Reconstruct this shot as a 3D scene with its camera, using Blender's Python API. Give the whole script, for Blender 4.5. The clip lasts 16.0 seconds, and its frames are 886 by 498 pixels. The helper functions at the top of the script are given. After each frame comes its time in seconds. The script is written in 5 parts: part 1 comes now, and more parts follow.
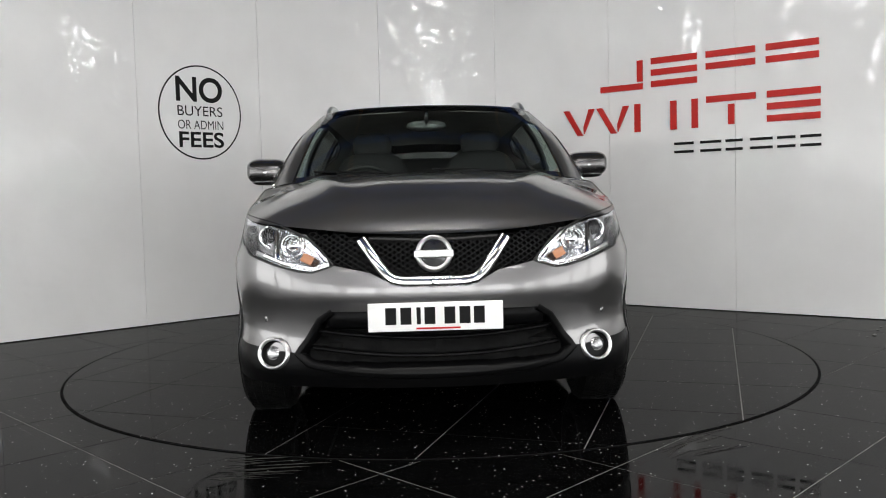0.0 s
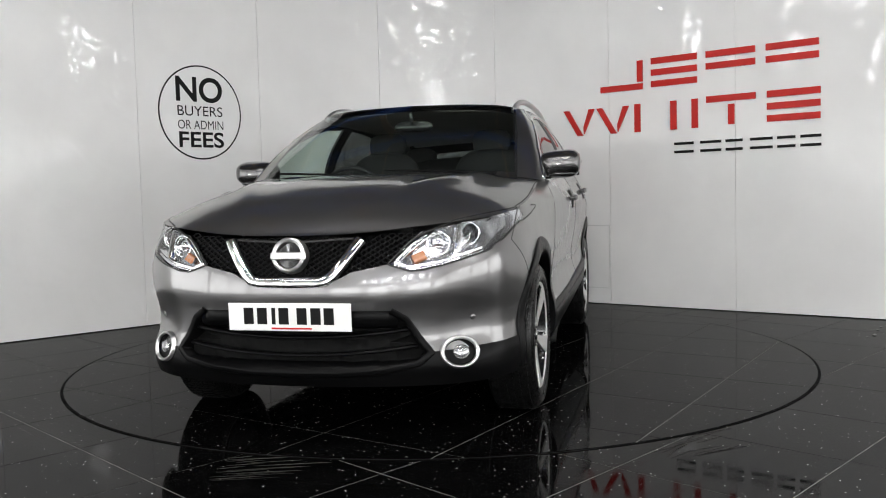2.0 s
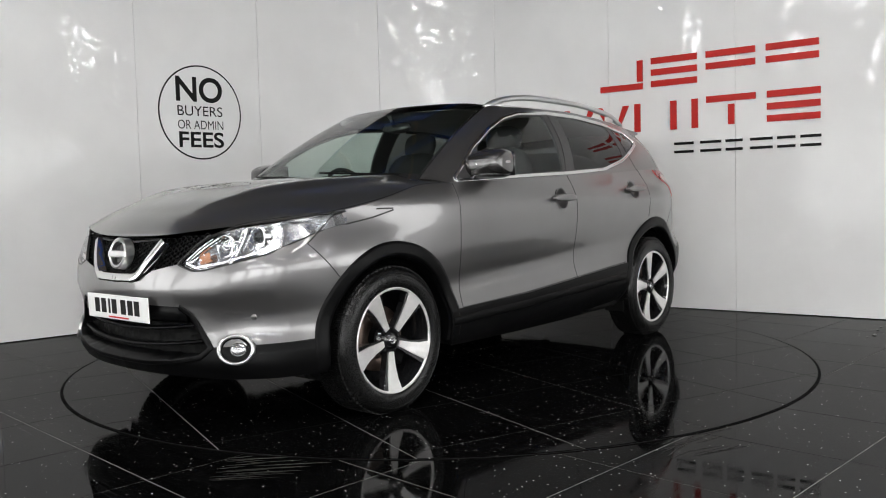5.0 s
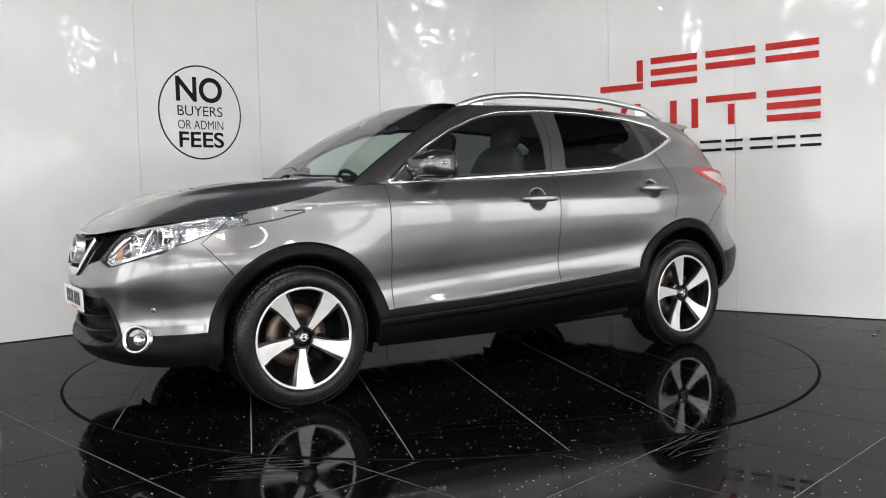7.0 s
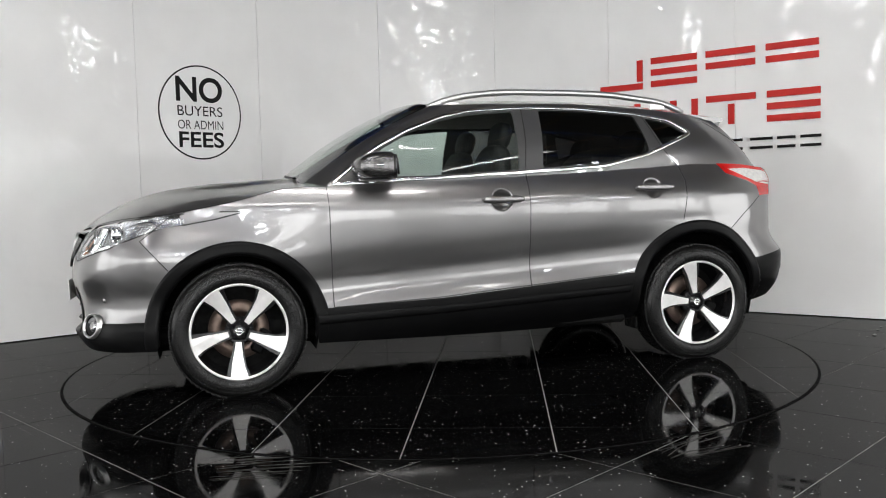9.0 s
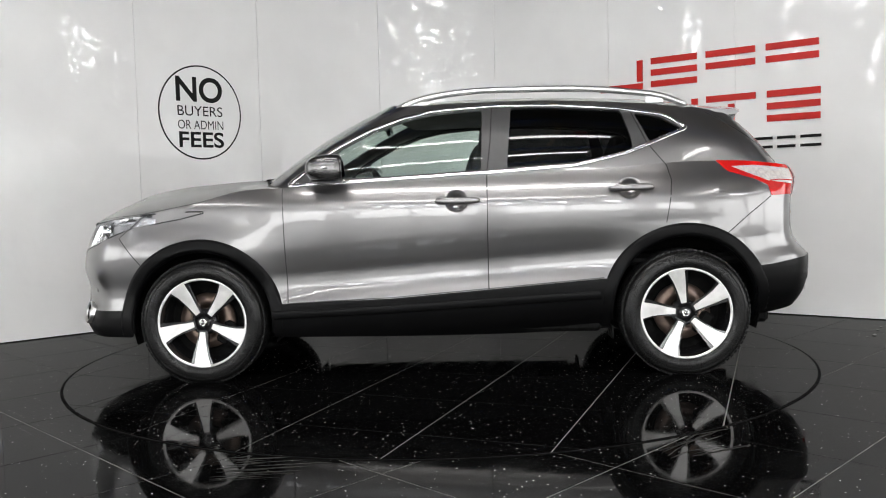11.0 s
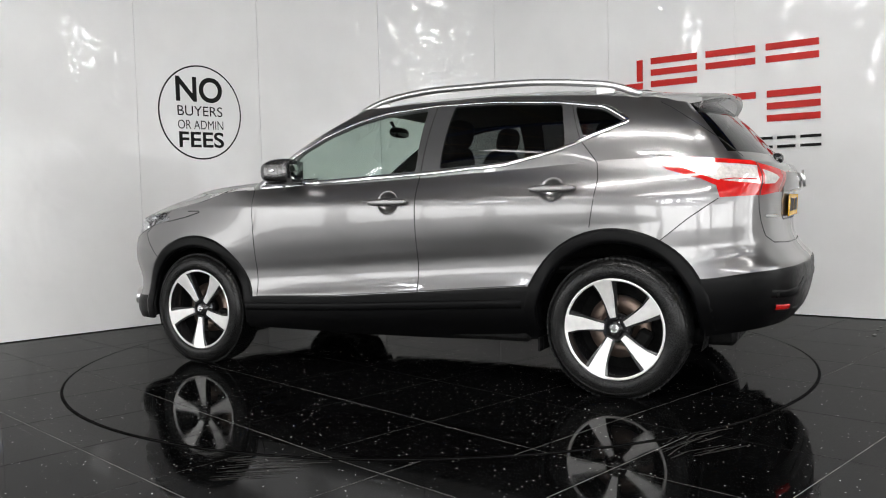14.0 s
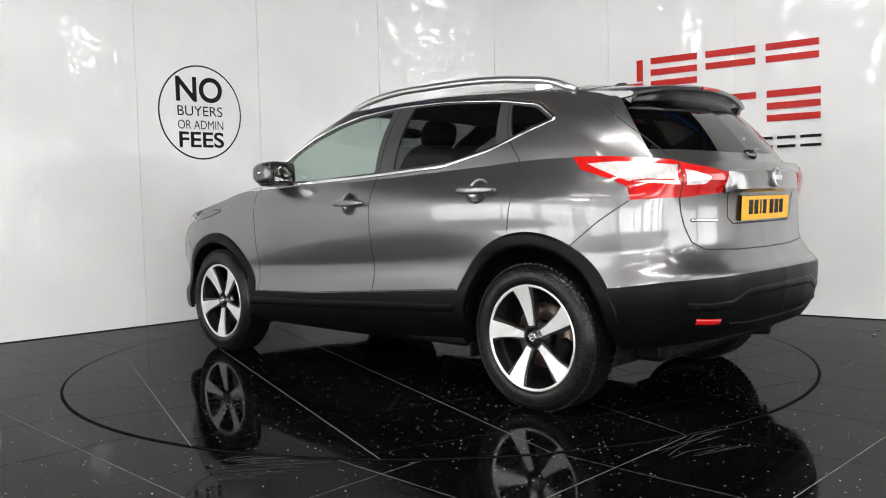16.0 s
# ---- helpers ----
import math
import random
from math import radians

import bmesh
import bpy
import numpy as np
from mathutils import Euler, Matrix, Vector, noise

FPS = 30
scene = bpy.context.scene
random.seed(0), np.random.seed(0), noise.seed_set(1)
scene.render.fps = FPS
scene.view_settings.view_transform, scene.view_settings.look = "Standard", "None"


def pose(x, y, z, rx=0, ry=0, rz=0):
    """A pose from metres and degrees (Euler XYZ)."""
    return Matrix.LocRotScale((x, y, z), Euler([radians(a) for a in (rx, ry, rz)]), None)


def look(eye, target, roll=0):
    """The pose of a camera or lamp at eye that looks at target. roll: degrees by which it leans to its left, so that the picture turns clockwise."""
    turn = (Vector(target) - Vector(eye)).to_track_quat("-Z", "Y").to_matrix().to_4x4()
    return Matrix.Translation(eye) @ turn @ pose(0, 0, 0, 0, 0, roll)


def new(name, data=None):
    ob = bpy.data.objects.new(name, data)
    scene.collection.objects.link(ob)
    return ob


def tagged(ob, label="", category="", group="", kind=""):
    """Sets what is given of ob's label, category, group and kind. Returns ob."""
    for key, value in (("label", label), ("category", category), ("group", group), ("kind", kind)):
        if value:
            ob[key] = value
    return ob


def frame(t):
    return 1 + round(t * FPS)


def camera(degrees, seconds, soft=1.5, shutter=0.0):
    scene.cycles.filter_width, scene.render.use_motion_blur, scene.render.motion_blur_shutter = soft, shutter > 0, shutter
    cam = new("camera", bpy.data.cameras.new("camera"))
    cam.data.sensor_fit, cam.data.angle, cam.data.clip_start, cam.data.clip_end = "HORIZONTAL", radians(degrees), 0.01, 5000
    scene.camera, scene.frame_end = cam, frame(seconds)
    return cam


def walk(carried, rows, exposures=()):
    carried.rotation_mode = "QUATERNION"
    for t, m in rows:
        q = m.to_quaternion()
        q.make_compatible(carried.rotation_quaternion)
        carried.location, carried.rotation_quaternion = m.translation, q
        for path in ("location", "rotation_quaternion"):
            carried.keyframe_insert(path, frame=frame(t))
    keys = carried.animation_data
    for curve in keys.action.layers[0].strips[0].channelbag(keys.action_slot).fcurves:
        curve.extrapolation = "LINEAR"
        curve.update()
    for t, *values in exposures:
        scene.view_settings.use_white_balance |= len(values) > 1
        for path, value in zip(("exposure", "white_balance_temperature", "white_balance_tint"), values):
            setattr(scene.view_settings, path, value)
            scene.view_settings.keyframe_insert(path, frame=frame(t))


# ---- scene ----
EYE = (0.0, -5.3665, 0.983)
cam = camera(55.62, 16.0, soft=1.1)
CAM_POSE = look(EYE, (0.00574, -4.36823, 0.92381), -1.448)
walk(cam, [(0.0, CAM_POSE), (16.0, CAM_POSE)], exposures=[(0.0, 0.06), (1.5, 0.14), (3.0, 0.08), (4.0, -0.03), (6.5, 0.26), (7.5, 0.26), (9.0, 0.18), (12.5, 0.27), (14.0, 0.22), (16.0, 0.4)])

# ---- world: a closed hall, so only a trace of daylight ----
world = bpy.data.worlds.new("world")
scene.world = world
world.use_nodes = True
world.node_tree.nodes["Background"].inputs[0].default_value = (0.75, 0.82, 0.9, 1)
world.node_tree.nodes["Background"].inputs[1].default_value = 0.15


def strip_lamp(x, y, z, length, width, power, rz=0.0):
    data = bpy.data.lights.new("tube_light", "AREA")
    data.shape, data.size, data.size_y, data.energy = "RECTANGLE", length, width, power
    data.color = (1.0, 0.985, 0.96)
    ob = new("tube_light", data)
    ob.matrix_world = pose(x, y, z, 0, 0, rz)
    return ob


# tube rows under the roof: x, y, length, power, turn
TUBE_Z = 4.55
TUBES = [(0.0, -3.4, 3.6, 74, 0), (-4.2, -5.8, 3.0, 28, 90), (4.2, -5.8, 3.0, 28, 90), (0.0, -6.4, 3.6, 125, 0),
         (-3.6, -10.2, 3.6, 70, 0), (3.6, -10.2, 3.6, 70, 0)]
PANEL_W = 0.26
for tx, ty, tl, tp, ta in TUBES:
    strip_lamp(tx, ty, TUBE_Z - 0.075, tl, PANEL_W, tp, ta)


# ---- materials ----
def node_mat(name):
    m = bpy.data.materials.new(name)
    m.use_nodes = True
    nt = m.node_tree
    return m, nt, nt.nodes["Principled BSDF"]


def add(nt, kind, **values):
    n = nt.nodes.new(kind)
    for key, v in values.items():
        n.inputs[key].default_value = v
    return n


def ramp(nt, src, stops):
    r = nt.nodes.new("ShaderNodeValToRGB")
    while len(r.color_ramp.elements) < len(stops):
        r.color_ramp.elements.new(0.5)
    for e, (p, c) in zip(r.color_ramp.elements, stops):
        e.position = p
        e.color = (c, c, c, 1) if isinstance(c, (int, float)) else (*c, 1)
    nt.links.new(src, r.inputs[0])
    return r.outputs[0]


def surface(name, color, rough, metal=0.0, vary=0.08, scale=6.0, bump=0.0, bump_scale=120.0, coat=0.0, spec=0.5, coat_rough=0.03):
    """A plain surface with two scales of variation in colour and gloss, and fine relief."""
    m, nt, b = node_mat(name)
    tc = nt.nodes.new("ShaderNodeTexCoord")
    n1 = add(nt, "ShaderNodeTexNoise", Scale=scale, Detail=6.0)
    nt.links.new(tc.outputs["Object"], n1.inputs["Vector"])
    lo = tuple(c * (1 - vary) for c in color)
    hi = tuple(min(1, c * (1 + vary)) for c in color)
    nt.links.new(ramp(nt, n1.outputs["Fac"], [(0.3, lo), (0.7, hi)]), b.inputs["Base Color"])
    n2 = add(nt, "ShaderNodeTexNoise", Scale=scale * 7, Detail=4.0)
    nt.links.new(tc.outputs["Object"], n2.inputs["Vector"])
    nt.links.new(ramp(nt, n2.outputs["Fac"], [(0.3, max(0, rough * (1 - vary * 1.5))), (0.7, min(1, rough * (1 + vary * 1.5)))]), b.inputs["Roughness"])
    b.inputs["Metallic"].default_value = metal
    b.inputs["Coat Weight"].default_value = coat
    b.inputs["Coat Roughness"].default_value = coat_rough
    b.inputs["Specular IOR Level"].default_value = spec
    if bump:
        n3 = add(nt, "ShaderNodeTexNoise", Scale=bump_scale, Detail=3.0)
        nt.links.new(tc.outputs["Object"], n3.inputs["Vector"])
        bp = add(nt, "ShaderNodeBump", Strength=bump, Distance=0.01)
        nt.links.new(n3.outputs["Fac"], bp.inputs["Height"])
        nt.links.new(bp.outputs[0], b.inputs["Normal"])
    return m


def glass_mat(name, tint, rough=0.0, ior=1.5):
    """Thin pane: clear with its tint, and a Fresnel gloss."""
    m = bpy.data.materials.new(name)
    m.use_nodes = True
    nt = m.node_tree
    nt.nodes.clear()
    out = nt.nodes.new("ShaderNodeOutputMaterial")
    mix = nt.nodes.new("ShaderNodeMixShader")
    lw = add(nt, "ShaderNodeLayerWeight", Blend=0.5)
    pw = nt.nodes.new("ShaderNodeMath")
    pw.operation = "POWER"
    pw.inputs[1].default_value = 4.5
    nt.links.new(lw.outputs["Facing"], pw.inputs[0])
    fr = nt.nodes.new("ShaderNodeMath")
    fr.operation = "MULTIPLY_ADD"
    fr.inputs[1].default_value, fr.inputs[2].default_value = 0.9, 0.025
    nt.links.new(pw.outputs[0], fr.inputs[0])
    tr = add(nt, "ShaderNodeBsdfTransparent", Color=(*tint, 1))
    gl = add(nt, "ShaderNodeBsdfGlossy", Color=(1, 1, 1, 1), Roughness=rough)
    nt.links.new(fr.outputs[0], mix.inputs[0])
    nt.links.new(tr.outputs[0], mix.inputs[1])
    nt.links.new(gl.outputs[0], mix.inputs[2])
    nt.links.new(mix.outputs[0], out.inputs[0])
    return m


def paint_mat():
    """Grey metallic base under clear lacquer."""
    m, nt, b = node_mat("grey_metallic_paint")
    tc = nt.nodes.new("ShaderNodeTexCoord")
    n = add(nt, "ShaderNodeTexNoise", Scale=2.5, Detail=4.0)
    nt.links.new(tc.outputs["Object"], n.inputs["Vector"])
    nt.links.new(ramp(nt, n.outputs["Fac"], [(0.3, (0.176, 0.173, 0.173)), (0.7, (0.194, 0.191, 0.191))]), b.inputs["Base Color"])
    b.inputs["Roughness"].default_value = 0.28
    b.inputs["Metallic"].default_value = 0.9
    b.inputs["Coat Weight"].default_value = 1.0
    b.inputs["Coat Roughness"].default_value = 0.012
    n2 = add(nt, "ShaderNodeTexNoise", Scale=7.0, Detail=2.0)
    nt.links.new(tc.outputs["Object"], n2.inputs["Vector"])
    bp = add(nt, "ShaderNodeBump", Strength=0.12, Distance=0.01)
    nt.links.new(n2.outputs["Fac"], bp.inputs["Height"])
    nt.links.new(bp.outputs[0], b.inputs["Coat Normal"])
    return m


def floor_mat(name, base):
    """Polished black composite stone with pale crystals, smears and dust."""
    m, nt, b = node_mat(name)
    nt.nodes.remove(b)
    out = next(n for n in nt.nodes if n.type == "OUTPUT_MATERIAL")
    dif = nt.nodes.new("ShaderNodeBsdfDiffuse")
    glo = nt.nodes.new("ShaderNodeBsdfGlossy")
    shade = nt.nodes.new("ShaderNodeMixShader")
    lw = add(nt, "ShaderNodeLayerWeight", Blend=0.5)
    pw = nt.nodes.new("ShaderNodeMath")
    pw.operation = "POWER"
    pw.inputs[1].default_value = 5.0
    nt.links.new(lw.outputs["Facing"], pw.inputs[0])
    fac = nt.nodes.new("ShaderNodeMath")
    fac.operation = "MULTIPLY_ADD"
    fac.inputs[1].default_value, fac.inputs[2].default_value = 0.32, 0.045
    nt.links.new(pw.outputs[0], fac.inputs[0])
    nt.links.new(fac.outputs[0], shade.inputs[0])
    nt.links.new(dif.outputs[0], shade.inputs[1])
    nt.links.new(glo.outputs[0], shade.inputs[2])
    nt.links.new(shade.outputs[0], out.inputs[0])
    tc = nt.nodes.new("ShaderNodeTexCoord")
    oi = nt.nodes.new("ShaderNodeObjectInfo")
    off = nt.nodes.new("ShaderNodeVectorMath")
    off.operation = "SCALE"
    off.inputs[0].default_value = (17.3, 9.1, 3.7)
    nt.links.new(oi.outputs["Random"], off.inputs["Scale"])
    vec = nt.nodes.new("ShaderNodeVectorMath")
    vec.operation = "ADD"
    nt.links.new(tc.outputs["Object"], vec.inputs[0])
    nt.links.new(off.outputs[0], vec.inputs[1])
    v = add(nt, "ShaderNodeTexVoronoi", Scale=38.0)
    nt.links.new(vec.outputs[0], v.inputs["Vector"])
    sep = nt.nodes.new("ShaderNodeSeparateColor")
    nt.links.new(v.outputs["Color"], sep.inputs[0])
    near = ramp(nt, v.outputs["Distance"], [(0.075, 1.0), (0.14, 0.0)])
    some = ramp(nt, sep.outputs[0], [(0.50, 0.0), (0.90, 1.0)])
    speck = nt.nodes.new("ShaderNodeMath")
    speck.operation = "MULTIPLY"
    nt.links.new(near, speck.inputs[0])
    nt.links.new(some, speck.inputs[1])
    n = add(nt, "ShaderNodeTexNoise", Scale=5.0, Detail=8.0)
    nt.links.new(vec.outputs[0], n.inputs["Vector"])
    body = ramp(nt, n.outputs["Fac"], [(0.3, tuple(c * 0.75 for c in base)), (0.75, tuple(c * 1.5 for c in base))])
    mix = nt.nodes.new("ShaderNodeMix")
    mix.data_type = "RGBA"
    nt.links.new(speck.outputs[0], mix.inputs["Factor"])
    nt.links.new(body, mix.inputs["A"])
    mix.inputs["B"].default_value = (0.85, 0.85, 0.83, 1)
    nt.links.new(mix.outputs["Result"], dif.inputs["Color"])
    mp = nt.nodes.new("ShaderNodeMapping")
    mp.inputs["Scale"].default_value = (1.2, 6.0, 1.0)
    nt.links.new(vec.outputs[0], mp.inputs["Vector"])
    n2 = add(nt, "ShaderNodeTexNoise", Scale=2.2, Detail=7.0)
    nt.links.new(mp.outputs[0], n2.inputs["Vector"])
    nt.links.new(ramp(nt, n2.outputs["Fac"], [(0.4, 0.03), (0.75, 0.13)]), glo.inputs["Roughness"])
    n3 = add(nt, "ShaderNodeTexNoise", Scale=1.3, Detail=2.0)
    nt.links.new(vec.outputs[0], n3.inputs["Vector"])
    bp = add(nt, "ShaderNodeBump", Strength=0.05, Distance=0.02)
    nt.links.new(n3.outputs["Fac"], bp.inputs["Height"])
    nt.links.new(bp.outputs[0], glo.inputs["Normal"])
    return m


def wall_mat():
    """Glossy white sheet panelling, slightly wavy, with scuffs."""
    m, nt, b = node_mat("white_gloss_panel")
    tc = nt.nodes.new("ShaderNodeTexCoord")
    n = add(nt, "ShaderNodeTexNoise", Scale=1.6, Detail=8.0)
    nt.links.new(tc.outputs["Object"], n.inputs["Vector"])
    base = ramp(nt, n.outputs["Fac"], [(0.3, (0.76, 0.755, 0.75)), (0.7, (0.83, 0.828, 0.82))])
    v = add(nt, "ShaderNodeTexNoise", Scale=9.0, Detail=10.0, Roughness=0.7)
    nt.links.new(tc.outputs["Object"], v.inputs["Vector"])
    scuff = ramp(nt, v.outputs["Fac"], [(0.73, 0.0), (0.79, 0.5)])
    mix = nt.nodes.new("ShaderNodeMix")
    mix.data_type = "RGBA"
    nt.links.new(scuff, mix.inputs["Factor"])
    nt.links.new(base, mix.inputs["A"])
    mix.inputs["B"].default_value = (0.55, 0.53, 0.5, 1)
    nt.links.new(mix.outputs["Result"], b.inputs["Base Color"])
    n2 = add(nt, "ShaderNodeTexNoise", Scale=2.6, Detail=2.0, Distortion=0.6)
    nt.links.new(tc.outputs["Object"], n2.inputs["Vector"])
    bp = add(nt, "ShaderNodeBump", Strength=0.35, Distance=0.03)
    nt.links.new(n2.outputs["Fac"], bp.inputs["Height"])
    nt.links.new(bp.outputs[0], b.inputs["Normal"])
    b.inputs["Roughness"].default_value = 0.025
    b.inputs["IOR"].default_value = 1.36
    return m


def emit_mat(name, color, strength, sampled=False):
    m, nt, b = node_mat(name)
    b.inputs["Base Color"].default_value = (0.9, 0.9, 0.9, 1)
    b.inputs["Emission Color"].default_value = (*color, 1)
    b.inputs["Emission Strength"].default_value = strength
    if not sampled:
        m.cycles.emission_sampling = "NONE"
    return m


PAINT = paint_mat()
CLAD = surface("black_textured_plastic", (0.0026, 0.0026, 0.0028), 0.34, vary=0.12, spec=0.09)
GLOSS_BLACK = surface("black_gloss_plastic", (0.012, 0.012, 0.013), 0.1, vary=0.15, coat=0.6)
PILLAR = surface("satin_pillar_film", (0.035, 0.035, 0.036), 0.38, vary=0.12, spec=0.5)
# body grey made darker: the mirror caps' dim reflections put into the colour
CAP_SHADED = surface("shaded_grey_cap", (0.085, 0.083, 0.083), 0.25, 0.85, vary=0.06, coat=1.0, coat_rough=0.02)
DARK = surface("dark_liner", (0.004, 0.004, 0.004), 0.8, vary=0.3, spec=0.1)
SEAM = surface("seam_black", (0.006, 0.006, 0.006), 0.6, vary=0.2)
CHROME = surface("chrome", (0.78, 0.78, 0.78), 0.06, 1.0, vary=0.04)
SATIN = surface("satin_silver", (0.66, 0.66, 0.66), 0.34, 1.0, vary=0.06)
MACHINED = surface("machined_alloy", (0.74, 0.73, 0.72), 0.30, 0.5, vary=0.05, scale=40)
RIM_BLACK = surface("gloss_black_alloy", (0.012, 0.012, 0.013), 0.14, 0.2, vary=0.2, coat=0.7)
BUCKET = surface("lamp_housing_silver", (0.40, 0.40, 0.41), 0.2, 0.85, vary=0.3, scale=14)
TYRE = surface("tyre_rubber", (0.005, 0.005, 0.005), 0.28, vary=0.35, scale=30, bump=0.05, bump_scale=300, spec=0.25)
DISC = surface("brake_disc_steel", (0.20, 0.15, 0.125), 0.45, 0.9, vary=0.2, scale=20)
GLASS = glass_mat("window_glass", (0.72, 0.80, 0.76))
SCREEN_GLASS = glass_mat("windscreen_glass", (0.66, 0.74, 0.70))
PRIVACY = glass_mat("privacy_glass", (0.13, 0.135, 0.135))
LENS = glass_mat("lamp_lens", (0.93, 0.94, 0.95))
RED_LENS = surface("red_lamp_plastic", (0.46, 0.008, 0.007), 0.08, vary=0.15, scale=25, coat=0.4)
CLEAR_LAMP = surface("clear_lamp_plastic", (0.70, 0.66, 0.64), 0.12, 0.3, vary=0.2, scale=60, coat=1.0)
AMBER = surface("amber_bulb", (0.42, 0.17, 0.08), 0.15, vary=0.1, coat=0.6)
PLATE_WHITE = surface("plate_white", (0.80, 0.80, 0.79), 0.25, vary=0.03)
PLATE_YELLOW = surface("plate_yellow", (0.78, 0.40, 0.01), 0.25, vary=0.04)
INK = surface("black_ink", (0.006, 0.006, 0.006), 0.5, vary=0.1, spec=0.15)
CLOTH = surface("dark_seat_cloth", (0.016, 0.016, 0.017), 0.85, vary=0.25, scale=50, bump=0.3, bump_scale=400)
DASH = surface("dashboard_plastic", (0.012, 0.012, 0.013), 0.55, vary=0.2)
HEADLINER = surface("headliner_cloth", (0.30, 0.29, 0.27), 0.9, vary=0.1)
RED_SIGN = surface("red_acrylic", (0.50, 0.016, 0.012), 0.35, vary=0.05, spec=0.2)
WALL = wall_mat()
WALL_EDGE = surface("panel_joint", (0.66, 0.66, 0.65), 0.5, vary=0.1)
FLOOR = floor_mat("black_quartz_tile", (0.0022, 0.0022, 0.0023))
GROUT = surface("grout", (0.23, 0.23, 0.22), 0.8, vary=0.3, scale=20)
SMEAR = surface("dry_dust", (0.030, 0.029, 0.028), 0.7, vary=0.3, spec=0.1)
RING = surface("rubber_ring", (0.003, 0.003, 0.003), 0.8, vary=0.2, spec=0.03)
HALL_WALL = surface("painted_block_wall", (0.78, 0.77, 0.75), 0.7, vary=0.08, scale=2)
ROOF_SHEET = surface("dark_roof_sheet", (0.10, 0.095, 0.09), 0.7, vary=0.2, scale=2)
BLUE_STEEL = surface("blue_painted_steel", (0.02, 0.07, 0.30), 0.45, vary=0.15)
TIMBER = surface("timber_purlin", (0.36, 0.22, 0.10), 0.6, vary=0.2)
HOUSING = surface("white_enamel", (0.75, 0.75, 0.74), 0.4, vary=0.05)
TUBE_GLOW = emit_mat("tube_glow", (1.0, 0.985, 0.96), 6.0)
# glow of the added bays that lift the car's flanks, far wall then sides
REAR_FILL_GLOW = emit_mat("rear_fill_glow", (0.98, 0.985, 0.98), 6.0, True)
SIDE_FILL_GLOW = emit_mat("side_fill_glow", (0.98, 0.985, 0.98), 3.4, True)
# glow of added slots, mirrored as streaks in the white panelling
STREAK_GLOW = emit_mat("streak_slot_glow", (0.95, 0.98, 1.0), 28.0, True)


# ---- mesh helpers ----
def mesh_of(name, bm, mat, normals=None, smooth=True):
    me = bpy.data.meshes.new(name)
    lay = bm.verts.layers.float_vector.get("nrm")
    nrm = [tuple(v[lay]) for v in bm.verts] if lay else None
    bm.to_mesh(me)
    bm.free()
    me.materials.append(mat)
    if smooth:
        me.shade_smooth()
    if nrm and me.vertices:
        me.normals_split_custom_set_from_vertices(nrm)
    return me


def part(name, bm, mat, parent, label="", smooth=True):
    ob = new(name, mesh_of(name, bm, mat, smooth=smooth))
    ob.parent = parent
    if not smooth:
        for p in ob.data.polygons:
            p.use_smooth = False
    return tagged(ob, label) if label else ob


def thing(name, label, category, group="", kind="", m=None):
    ob = new(name)
    ob.empty_display_size = 0.2
    if m is not None:
        ob.matrix_world = m
    return tagged(ob, label, category, group, kind)


def sharp(bm, angle=35):
    for e in bm.edges:
        if len(e.link_faces) == 2 and e.calc_face_angle(0) > radians(angle):
            e.smooth = False
    return bm


def box(bm, c, s, bevel=0.0, m=None, segs=1):
    r = bmesh.ops.create_cube(bm, size=1)
    vs = r["verts"]
    bmesh.ops.scale(bm, vec=s, verts=vs)
    if bevel:
        es = list({e for v in vs for e in v.link_edges})
        r = bmesh.ops.bevel(bm, geom=es, offset=bevel, segments=segs, affect="EDGES", profile=0.5)
        vs = list({v for f in r["faces"] for v in f.verts} | {v for v in vs if v.is_valid})
    t = Matrix.Translation(c) if m is None else Matrix.Translation(c) @ m
    bmesh.ops.transform(bm, matrix=t, verts=vs)
    return bm


def lathe(bm, profile, n, m=Matrix(), close=False):
    """Turn a profile of (radius, height) round the local z axis."""
    rings = [[bm.verts.new(m @ Vector((r * math.cos(2 * math.pi * k / n), r * math.sin(2 * math.pi * k / n), h))) for k in range(n)] for r, h in profile]
    pairs = list(zip(rings, rings[1:])) + ([(rings[-1], rings[0])] if close else [])
    for a, b in pairs:
        for k in range(n):
            bm.faces.new((a[k], a[(k + 1) % n], b[(k + 1) % n], b[k]))
    return rings


def cap(bm, ring):
    bm.faces.new(ring)


def tube(bm, pts, ry, rz=None, n=8, closed=False):
    """Sweep an ellipse along points; ry sideways, rz upwards."""
    rz = ry if rz is None else rz
    pts = [Vector(p) for p in pts]
    rings = []
    for i, p in enumerate(pts):
        a = pts[i - 1] if (i or closed) else p
        b = pts[(i + 1) % len(pts)] if (i + 1 < len(pts) or closed) else p
        t = (b - a).normalized()
        up = Vector((0, 0, 1)) if abs(t.z) < 0.9 else Vector((1, 0, 0))
        s = t.cross(up).normalized()
        w = s.cross(t)
        rings.append([bm.verts.new(p + s * ry * math.cos(2 * math.pi * k / n) + w * rz * math.sin(2 * math.pi * k / n)) for k in range(n)])
    for a, b in list(zip(rings, rings[1:])) + ([(rings[-1], rings[0])] if closed else []):
        for k in range(n):
            bm.faces.new((a[k], b[k], b[(k + 1) % n], a[(k + 1) % n]))
    if not closed:
        bm.faces.new(rings[0])
        bm.faces.new(rings[-1][::-1])
    return bm


